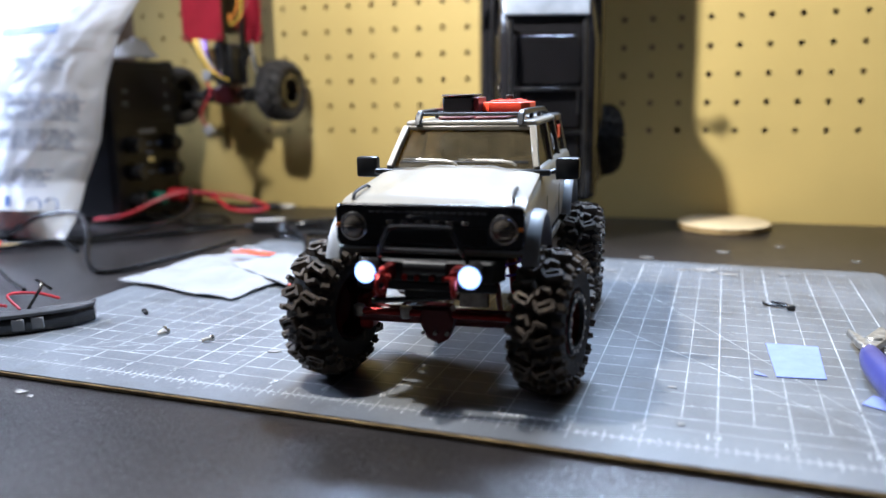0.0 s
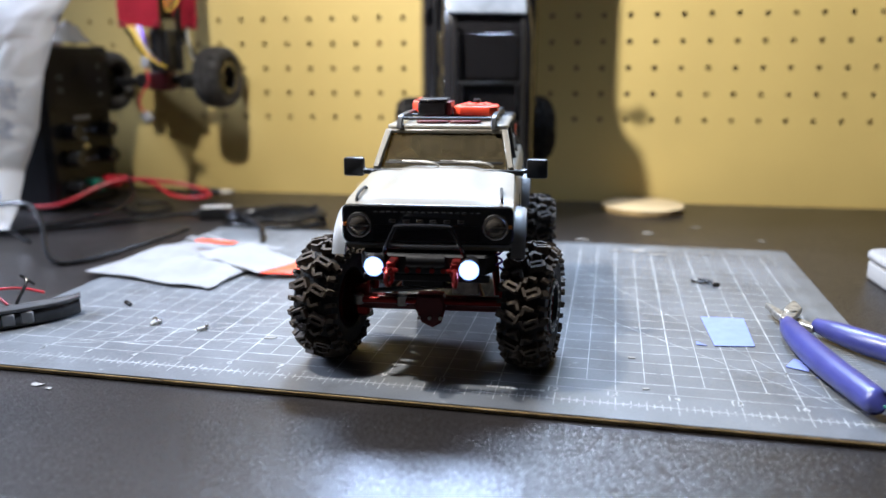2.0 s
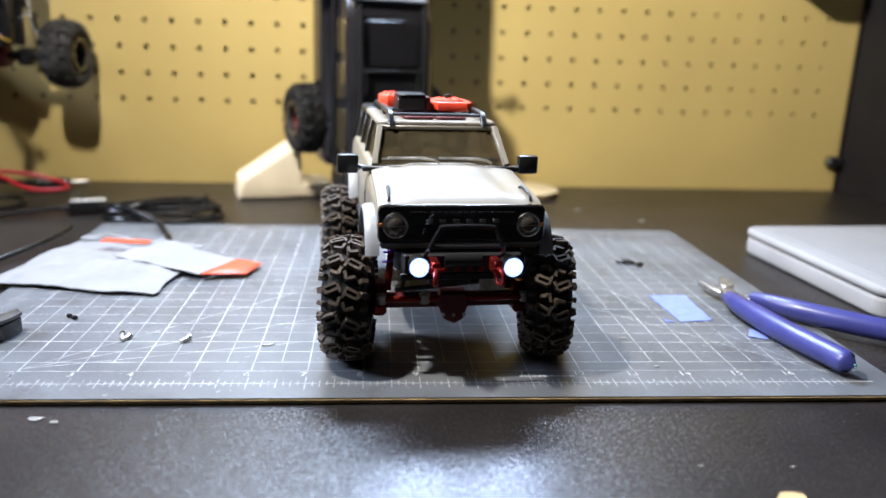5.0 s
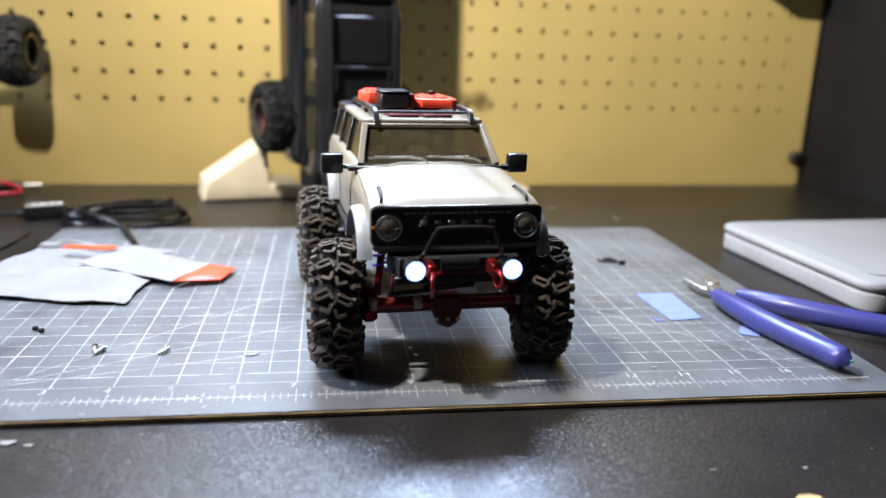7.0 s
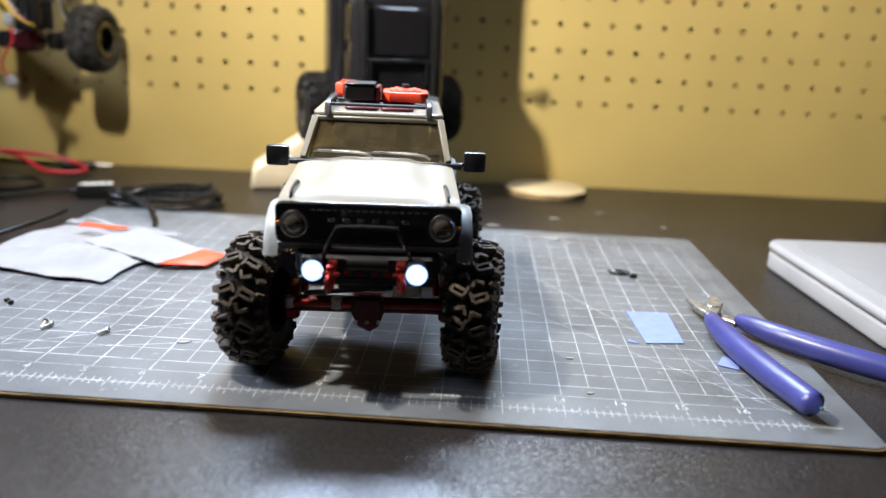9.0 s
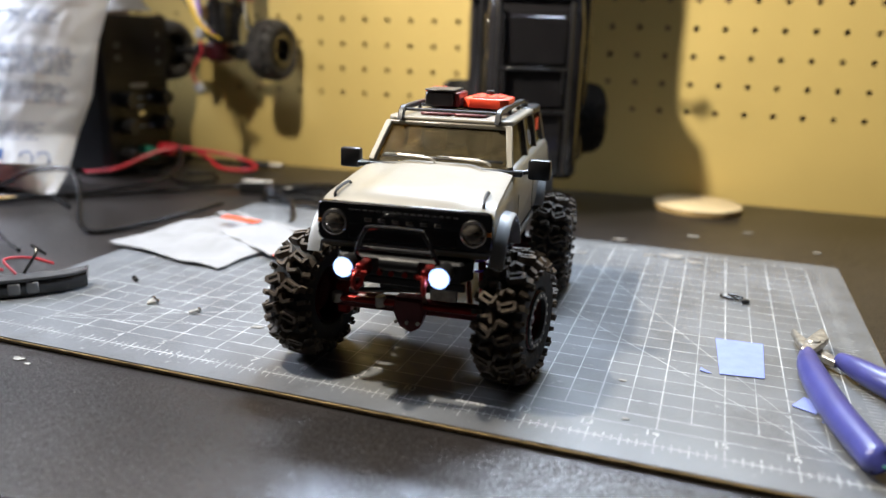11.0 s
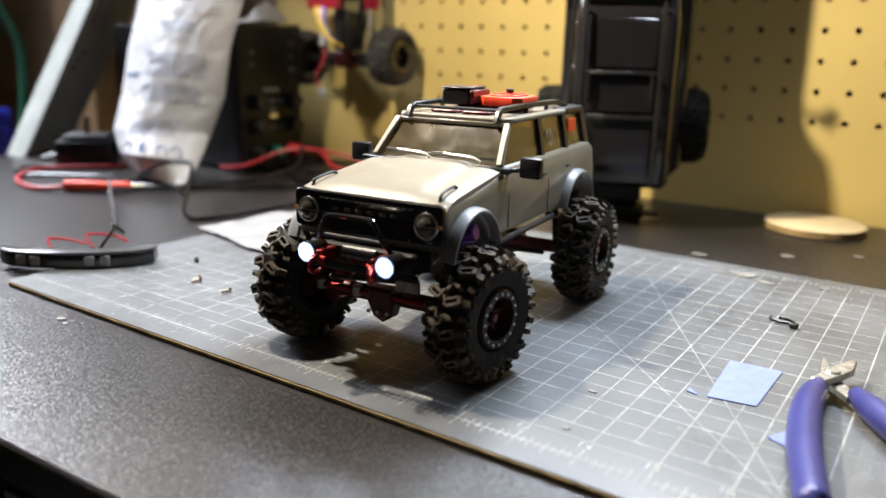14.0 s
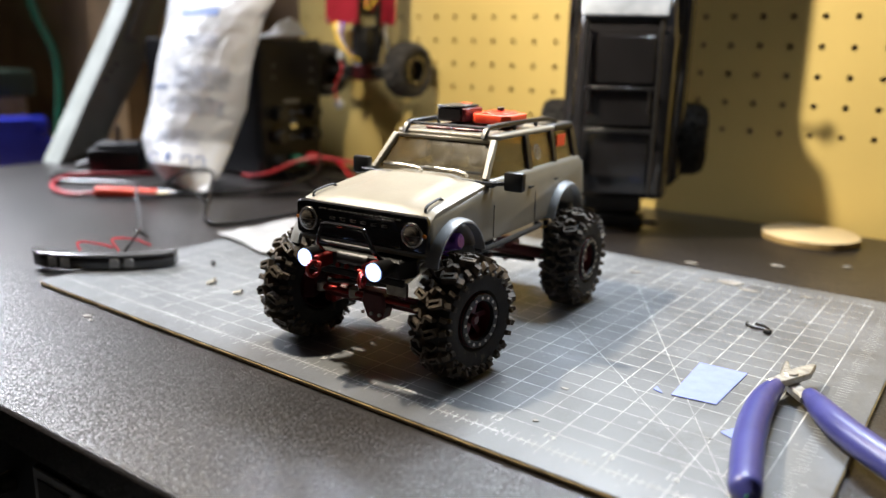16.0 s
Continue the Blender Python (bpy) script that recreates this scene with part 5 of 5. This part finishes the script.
lean = thing("grey_tool_casing", "long pale grey plastic tool casing leaning against the wall", "tool")
prof = [(-0.232, 0.0), (-0.176, 0.0), (-0.150, 0.045), (-0.080, 0.150), (-0.020, 0.260), (-0.020, 0.33), (-0.052, 0.34), (-0.070, 0.30), (-0.120, 0.19)]
part("casing", prism(B(), [(y, z + DESK + 0.0005) for y, z in prof], "x", -0.752, -0.712, 0.004, seg=2), M_GREY_CASE, lean)
part("handle_bar", hexa(B(), [(-0.7115, -0.128, 0.15), (-0.704, -0.128, 0.15), (-0.704, -0.112, 0.145), (-0.7115, -0.112, 0.145), (-0.7115, -0.062, 0.275), (-0.704, -0.062, 0.275), (-0.704, -0.046, 0.27), (-0.7115, -0.046, 0.27)], 0.002), M_WHITE, lean)
for y, z in ((-0.150, 0.110), (-0.142, 0.118), (-0.158, 0.100)):
    part("screw_hole", cyl(B(), (-0.7118, y, z), (-0.711, y, z), 0.0025, seg=10), M_BLACK_MATT, lean)
solid("green_hose", tube(B(), [(-0.852, -0.190, 0.34), (-0.850, -0.172, 0.20), (-0.846, -0.145, 0.12), (-0.848, -0.150, 0.03), (-0.850, -0.170, -0.06), (-0.83, -0.2, -0.2)], 0.0052, 10), M_WIRE_GREEN, "dark green hose hanging beside the bench", "hose")
crate = thing("blue_plastic_tool", "bright blue plastic tool body on the side shelf", "tool")
part("tool_body", prism(B(), [(-0.34, -0.06), (-0.105, -0.06), (-0.105, 0.0), (-0.13, 0.008), (-0.13, 0.032), (-0.34, 0.036)], "x", -1.02, -0.95, 0.004, seg=2), M_BLUE, crate)
part("tool_nose", cyl(B(), (-0.985, -0.14, 0.018), (-0.985, -0.095, 0.016), 0.016, seg=16, bevel=0.003), M_BLUE, crate)
solid("side_shelf", box(B(), -1.25, -0.80, -0.55, 0.0285, -0.085, -0.0605, 0.002), M_WOOD_STUD, "rough timber side shelf beyond the bench", "shelf")
solid("timber_offcut", box(B(), -1.14, -1.04, -0.33, -0.09, -0.06, 0.058, 0.002), M_TIMBER_PALE, "pale timber offcut on the side shelf", "offcut")
vice = thing("green_machine", "dark green machine casing on the side shelf", "machine")
part("casing", box(B(), -1.18, -1.03, -0.34, -0.075, 0.0585, 0.100, 0.008, seg=2), M_GREEN_CASE, vice)
part("motor", cyl(B(), (-1.1, -0.34, 0.125), (-1.1, -0.16, 0.125), 0.024, seg=20, bevel=0.004), M_BLACK_MATT, vice)
solid("jar", lathe(B(), [(0, 0), (0, 0.018), (0.04, 0.018), (0.046, 0.012), (0.055, 0.012), (0.055, 0)], 20, Matrix.Translation((-0.665, -0.115, DESK + 0.0003)) @ pose(0, 0, 0, 0, -90, 0)), M_BLACK, "small black jar behind the charger", "jar")

# ---- hanging red chassis ----
GREY_RIM = mesh_of(rim_mesh(0.0165, 0.02), "rim", M_BLACK_MATT)
BIG_TYRE = mesh_of(tyre_mesh(0.031, 0.027, 0.0165, 16), "tyre", M_RUBBER_GREY, 30), mesh_of(tyre_mesh(0.031, 0.027, 0.0165, 16, True), "tread", M_RUBBER_GREY, 30)
BIG_RING = mesh_of(lathe(B(), [(0.0090, 0.0125), (0.0132, 0.0130), (0.0132, 0.0160), (0.0090, 0.0164)], 32, closed=True), "bead_ring", M_BLACK_MATT)
BIG_BOLTS = mesh_of(bolts_mesh(0.0145, 0.0132, 18, 0.0013), "bolts", M_CHROME)
rc = thing("hanging_chassis", "toy crawler chassis with crimson plates, hung nose-down on the pegboard", "toy chassis")
wheel(rc, pose(-0.3175, -0.036, 0.1235, 20, 0, -6), BIG_TYRE, GREY_RIM, BIG_RING, BIG_BOLTS)
wheel(rc, pose(-0.4440, -0.036, 0.1195, 70, 0, 175), BIG_TYRE, GREY_RIM, BIG_RING, BIG_BOLTS)
part("axle", cyl(B(), (-0.435, -0.036, 0.119), (-0.333, -0.036, 0.121), 0.0045, seg=12), M_BLACK, rc)
part("axle_housing", box(B(), -0.390, -0.368, -0.050, -0.024, 0.110, 0.130, 0.003), M_RED_DARK, rc)
for x in (-0.400, -0.352):
    part("knuckle", box(B(), x - 0.006, x + 0.006, -0.046, -0.026, 0.112, 0.128, 0.002), M_BLACK, rc)
for (x0, y0, x1, y1) in ((-0.3935, -0.0880, -0.3535, -0.0805), (-0.3550, -0.0470, -0.3385, -0.0320)):
    d = Vector((x1 - x0, y1 - y0, 0)).normalized()
    nrm = Vector((-d.y, d.x, 0)) * 0.0022
    p = [Vector((x0, y0, 0.1725)), Vector((x1, y1, 0.1725))]
    hx = [p[0], p[1], p[1] + nrm, p[0] + nrm]
    pl = part("side_plate", hexa(B(), hx + [q + Vector((0, 0, 0.155)) for q in hx], 0.0006), M_PLATE_RED, rc, "crimson anodised side plate")
    for f in (0.08, 0.92):
        q = p[0].lerp(p[1], f) + Vector((0, 0, 0.004))
        part("plate_screw", cyl(B(), q, q - nrm * 0.6, 0.0014, seg=8), M_CHROME, pl)
    for f in (0.3, 0.75):
        q = p[0].lerp(p[1], f) + Vector((0, 0, 0.012))
        part("plate_screw", cyl(B(), q, q - nrm * 0.5, 0.0012, seg=8), M_PLATE_RED, pl)
part("gearbox", box(B(), -0.3745, -0.3525, -0.0700, -0.0430, 0.130, 0.1705, 0.003), M_BLACK, rc, "black gearbox between the links")
for x in (-0.3885, -0.3790):
    part("pressed_rib", hexa(B(), [(x - 0.0022, -0.0842, 0.180), (x + 0.0022, -0.0842, 0.180), (x + 0.0016, -0.0800, 0.180), (x - 0.0016, -0.0800, 0.180), (x - 0.0010, -0.0842, 0.212), (x + 0.0010, -0.0842, 0.212), (x + 0.0008, -0.0800, 0.212), (x - 0.0008, -0.0800, 0.212)], 0.0006), M_PLATE_RED, rc)
part("battery", box(B(), -0.392, -0.360, -0.0715, -0.030, 0.182, 0.318, 0.003), M_BLACK_MATT, rc)
for p, q in (((-0.393, -0.078, 0.174), (-0.382, -0.046, 0.128)), ((-0.360, -0.070, 0.174), (-0.372, -0.046, 0.130)), ((-0.351, -0.036, 0.174), (-0.362, -0.036, 0.130)), ((-0.350, -0.040, 0.172), (-0.334, -0.040, 0.128)), ((-0.366, -0.072, 0.176), (-0.368, -0.052, 0.128))):
    part("link_rod", cyl(B(), p, q, 0.0019, seg=8), M_BLACK, rc)
part("frame_rail", box(B(), -0.3635, -0.3575, -0.0735, -0.0665, 0.130, 0.330, 0.001), M_BLACK, rc)
part("frame_rail", box(B(), -0.3535, -0.3490, -0.0505, -0.0455, 0.130, 0.330, 0.001), M_BLACK, rc)
for mm, pts in (
    (M_WIRE_YELLOW, [(-0.384, -0.086, 0.174), (-0.374, -0.096, 0.166), (-0.364, -0.100, 0.152), (-0.354, -0.096, 0.140), (-0.346, -0.086, 0.134)]),
    (M_WIRE_YELLOW, [(-0.380, -0.086, 0.174), (-0.368, -0.097, 0.162), (-0.360, -0.098, 0.148), (-0.350, -0.092, 0.136)]),
    (M_PURPLE, [(-0.372, -0.084, 0.174), (-0.364, -0.094, 0.160), (-0.358, -0.096, 0.146), (-0.350, -0.090, 0.138)]),
    (M_WIRE_WHITE, [(-0.376, -0.085, 0.174), (-0.366, -0.096, 0.160), (-0.359, -0.096, 0.150), (-0.352, -0.090, 0.142)]),
    (M_WIRE_BLACK, [(-0.370, -0.084, 0.174), (-0.362, -0.094, 0.158), (-0.354, -0.094, 0.146), (-0.348, -0.088, 0.136)]),
    (M_WIRE_ORANGE, [(-0.357, -0.060, 0.200), (-0.350, -0.072, 0.192), (-0.344, -0.066, 0.205), (-0.350, -0.058, 0.222), (-0.356, -0.055, 0.235)]),
    (M_WIRE_YELLOW, [(-0.358, -0.060, 0.196), (-0.349, -0.070, 0.188), (-0.341, -0.064, 0.200), (-0.347, -0.056, 0.225), (-0.356, -0.052, 0.240)]),
    (M_WIRE_WHITE, [(-0.360, -0.074, 0.178), (-0.362, -0.080, 0.195), (-0.357, -0.074, 0.215), (-0.359, -0.066, 0.24)]),
    (M_WIRE_RED, [(-0.352, -0.058, 0.186), (-0.344, -0.060, 0.195), (-0.340, -0.052, 0.215), (-0.344, -0.046, 0.24)]),
    (M_WIRE_RED, [(-0.362, -0.099, 0.134), (-0.358, -0.102, 0.122), (-0.368, -0.102, 0.106), (-0.370, -0.100, 0.096), (-0.364, -0.099, 0.088)]),
    (M_WIRE_BLACK, [(-0.349, -0.05, 0.168), (-0.340, -0.055, 0.160), (-0.352, -0.060, 0.152), (-0.362, -0.056, 0.150)]),
    (M_WIRE_WHITE, [(-0.344, -0.044, 0.174), (-0.343, -0.042, 0.150), (-0.335, -0.040, 0.132)]),
):
    part("wire", tube(B(), pts, 0.0009, 6), mm, rc)
for p, tilt in (((-0.3605, -0.0995, 0.1385), 8), ((-0.3640, -0.0995, 0.0860), -35)):
    part("connector", box(B(), -0.0042, 0.0042, -0.003, 0.003, -0.0048, 0.0048, 0.0008, pose(*p, 0, tilt, 0)), M_WHITE, rc, "white wire connector")
part("motor_can", cyl(B(), (-0.3745, -0.062, 0.140), (-0.3745, -0.062, 0.166), 0.009, seg=18, bevel=0.001), M_BRASS, rc, "copper motor can")
part("hang_hook", tube(B(), [(-0.375, 0.004, 0.335), (-0.375, -0.02, 0.335), (-0.375, -0.05, 0.330), (-0.375, -0.055, 0.345)], 0.0025, 8), M_BLACK, rc)
part("top_plate", box(B(), -0.394, -0.350, -0.078, -0.030, 0.3185, 0.3275, 0.001), M_PLATE_RED, rc)

# pale base colour stands in for a bright reflection on the dark glass
M_SCREEN_GLARE = mat("screen_glare", (0.27, 0.285, 0.31), 0.22, var=0.2, scale=60, coat=0.5)

# ---- black toy truck stood on its tail ----
stand = thing("black_toy_truck", "glossy black toy truck stood upright on its tail by the pegboard", "toy truck", pose(-0.056, -0.057, DESK, 0, 0, 22))
# local x across the truck, -y towards its roof, z along its length
part("chassis", box(B(), -0.020, 0.020, -0.030, -0.004, 0.030, 0.350, 0.002), M_BLACK_MATT, stand)


def shell_ring(z, half, y_in, y_out, r=0.008):
    return [(x, -y, z) for x, y in rounded(-half, half, y_in, y_out, r, 4)]


def loft(bm, rings):
    vs = [[bm.verts.new(p) for p in r] for r in rings]
    n = len(vs[0])
    for a, b in zip(vs, vs[1:]):
        for i in range(n):
            bm.faces.new((a[i], a[(i + 1) % n], b[(i + 1) % n], b[i]))
    bm.faces.new(vs[0][::-1])
    bm.faces.new(vs[-1])
    bmesh.ops.recalc_face_normals(bm, faces=bm.faces)
    return bm


def aside(rings, dx, k):
    return [[(x * k + dx, y, z) for x, y, z in r] for r in rings]


part("lower_body", loft(B(), aside([shell_ring(0.040, 0.042, 0.028, 0.056), shell_ring(0.048, 0.0475, 0.027, 0.060), shell_ring(0.190, 0.0475, 0.027, 0.060), shell_ring(0.335, 0.045, 0.027, 0.060), shell_ring(0.350, 0.040, 0.028, 0.056)], 0.005, 1.09)), M_GLOSS_BLACK, stand)
roofb = part("cab_shell", loft(B(), aside([shell_ring(0.033, 0.0350, 0.050, 0.086, 0.010), shell_ring(0.038, 0.0368, 0.050, 0.0925, 0.010), shell_ring(0.160, 0.0362, 0.050, 0.0945, 0.010), shell_ring(0.186, 0.0350, 0.050, 0.086, 0.008), shell_ring(0.205, 0.0345, 0.050, 0.066, 0.004)], 0.0035, 1.10)), M_GLOSS_BLACK, stand, "glossy black cab shell")
for z0, z1 in ((0.052, 0.086), (0.094, 0.120), (0.128, 0.1645)):
    part("roof_panel", prism(B(), rounded(-0.0255, 0.0255, z0, z1, 0.003, 3), "y", -0.0952, -0.0930, 0.0003), M_GLOSS_BLACK, roofb)
for z in (0.090, 0.1238):
    part("roof_bar", box(B(), -0.0275, 0.0275, -0.0985, -0.0945, z - 0.0013, z + 0.0013, 0.0006), M_BLACK, roofb)
for sx in (-1, 1):
    part("roof_rail", tube(B(), [(sx * 0.0292, -0.0935, 0.042), (sx * 0.0292, -0.0985, 0.048), (sx * 0.0292, -0.0985, 0.166), (sx * 0.0292, -0.0935, 0.172)], 0.0015, 8, 3), M_BLACK, roofb)
    part("side_rail", tube(B(), [(sx * 0.0412 + 0.0035, -0.064, 0.04), (sx * 0.0425 + 0.0035, -0.064, 0.06), (sx * 0.0425 + 0.0035, -0.064, 0.18), (sx * 0.040 + 0.0035, -0.064, 0.198)], 0.0016, 8, 3), M_BLACK, roofb)
    for z0, z1 in ((0.055, 0.092), (0.100, 0.130), (0.138, 0.166)):
        part("side_window", box(B(), sx * 0.0404 + 0.0029, sx * 0.0404 + 0.0041, -0.086, -0.066, z0, z1, 0.0004), M_GLASS, roofb)
    part("roof_clip", cyl(B(), (sx * 0.024, -0.099, 0.105), (sx * 0.024, -0.099, 0.125), 0.0010, seg=8), M_BLACK, roofb)
    mirb = part("door_mirror", box(B(), sx * 0.060 - 0.0065, sx * 0.060 + 0.0065, -0.0725, -0.067, 0.1985, 0.2045, 0.0018, seg=2), M_BLACK, stand)
    part("mirror_arm", tube(B(), [(sx * 0.038, -0.066, 0.208), (sx * 0.047, -0.068, 0.206), (sx * 0.056, -0.070, 0.202)], 0.0018, 8), M_BLACK, mirb)
    part("mirror_glass", box(B(), sx * 0.060 - 0.0055, sx * 0.060 + 0.0055, -0.0718, -0.0676, 0.1979, 0.1984), M_CHROME, mirb)
part("windscreen", hexa(B(), [(-0.034, -0.0940, 0.1800), (0.034, -0.0940, 0.1800), (0.034, -0.0855, 0.1810), (-0.034, -0.0855, 0.1810), (-0.0355, -0.0850, 0.203), (0.0355, -0.0850, 0.203), (0.034, -0.066, 0.203), (-0.034, -0.066, 0.203)], 0.0015), M_SCREEN_GLARE, stand, "windscreen band with its bright reflection painted pale")
part("hood", loft(B(), [shell_ring(0.205, 0.038, 0.050, 0.066, 0.004), shell_ring(0.335, 0.036, 0.050, 0.062, 0.004)]), M_GLOSS_BLACK, stand)
STAND_TYRE = BIG_TYRE[0].copy(), BIG_TYRE[1].copy()
for me in STAND_TYRE:
    me.materials.clear()
    me.materials.append(M_RUBBER)
STAND_RIM = mesh_of(rim_mesh(0.0165, 0.02), "rim", M_RED_DARK)
for sx in (-1, 1):
    for z, nm in ((0.079, "rear"), (0.305, "front")):
        wheel(stand, pose(sx * 0.057 + 0.005, -0.030, z, 30, 0, 180 if sx < 0 else 0), STAND_TYRE, STAND_RIM, BIG_RING, BIG_BOLTS)
    for z in (0.079, 0.305):
        part("axle", cyl(B(), (0, -0.026, z), (sx * 0.050, -0.026, z), 0.004, seg=10), M_BLACK, stand)
part("rear_bumper", box(B(), -0.026, 0.026, -0.056, -0.020, 0.014, 0.034, 0.003), M_BLACK_MATT, stand)
part("tow_frame", box(B(), -0.014, 0.030, -0.058, -0.020, 0.0005, 0.0135, 0.003), M_BLACK, stand)
part("tow_pin", cyl(B(), (0.030, -0.050, 0.006), (0.042, -0.050, 0.006), 0.0032, seg=10), M_STEEL, stand)
block = thing("cream_wedge", "cream painted wooden wedge block behind the toy truck", "wedge", pose(-0.112, -0.052, DESK, 0, 0, 12))
part("wedge_body", prism(B(), [(-0.052, 0.0004), (0.036, 0.0004), (0.036, 0.014), (0.008, 0.0145), (0.006, 0.050), (-0.002, 0.050), (-0.050, 0.018)], "y", -0.028, 0.024, 0.004, seg=3), M_CREAM, block)

# things at the edge of the pegboard
pouch = thing("hanging_tool", "black tool hanging from a pegboard hook", "hand tool")
part("tool_body", prism(B(), [(0.409, 0.213), (0.42, 0.206), (0.45, 0.205), (0.464, 0.212), (0.460, 0.32), (0.414, 0.32)], "y", -0.030, -0.008, 0.004, seg=2), M_BLACK_MATT, pouch)
part("tool_hook", cyl(B(), (0.437, 0.004, 0.31), (0.437, -0.034, 0.31), 0.0028, seg=8), M_STEEL, pouch)
knob_ = thing("panel_latch", "small black latch on the side panel edge", "latch")
part("latch_body", box(B(), 0.4765, 0.4955, -0.010, 0.0, 0.024, 0.036, 0.003), M_BLACK, knob_)

# dried glue and paint flecks on the bench and mat
random.seed(11)


def fleck(x, y, z, s, squash=0.6):
    bm = B()
    n = 9
    a0 = random.random() * 6
    pts = []
    for i in range(n):
        a = a0 + 2 * math.pi * i / n
        r = s * (0.55 + 0.6 * random.random())
        pts.append((x + r * math.cos(a) * 1.3, y + r * math.sin(a) * squash))
    prism(bm, pts, "z", z + 0.0002, z + 0.0005 + 0.02 * s, 0.0)
    return bm


solid("wood_chip", fleck(0.101, -0.595, DESK, 0.0050, 0.75), M_TIMBER_PALE, "small cream wood chip near the bench edge", "chip")
M_FLECK = mat("dried_glue", (0.24, 0.23, 0.21), 0.5, var=0.2, scale=200)
for x, y, z, s in ((0.117, -0.150, DESK, 0.006), (0.062, -0.184, DESK, 0.007), (0.160, -0.120, DESK, 0.004), (0.205, -0.165, DESK, 0.004), (-0.178, -0.523, DESK, 0.004), (-0.170, -0.526, DESK, 0.0025), (0.112, -0.575, DESK, 0.0016), (0.077, -0.572, DESK, 0.0012), (0.088, -0.4515, 0, 0.0026), (0.104, -0.2300, 0, 0.010), (0.118, -0.2390, 0, 0.007), (0.088, -0.2330, 0, 0.005), (0.152, -0.232, 0, 0.005), (0.092, -0.488, 0, 0.002), (-0.094, -0.455, 0, 0.004), (0.042, -0.245, 0, 0.004)):
    solid("glue_fleck", fleck(x, y, z, s * 0.75), M_FLECK, "small pale fleck of dried glue", "fleck", "dried flecks")


def dust(seed, n, x0, x1, y0, y1, z, lo, hi):
    """Loose grains scattered over a flat top."""
    rnd = random.Random(seed)
    bm = B()
    for _ in range(n):
        x, y, r, a = rnd.uniform(x0, x1), rnd.uniform(y0, y1), lo + (hi - lo) * rnd.random() ** 3, rnd.random() * 6
        base = [bm.verts.new((x + r * math.cos(a + k * 2.1), y + r * 0.7 * math.sin(a + k * 2.1), z)) for k in range(3)]
        tip = bm.verts.new((x, y, z + r * 0.7))
        for k in range(3):
            bm.faces.new((base[k], base[(k + 1) % 3], tip))
        bm.faces.new(base[::-1])
    return bm


solid("bench_dust", dust(3, 420, -0.42, 0.26, -0.605, -0.532, DESK + 0.0001, 0.00010, 0.00042), M_FLECK, "fine pale dust specks on the bench top", "dust", kind="stuff")
solid("mat_dust", dust(8, 150, -0.22, 0.17, -0.49, -0.21, 0.00015, 0.00012, 0.0006), M_FLECK, "fine pale dust specks on the cutting mat", "dust", kind="stuff")
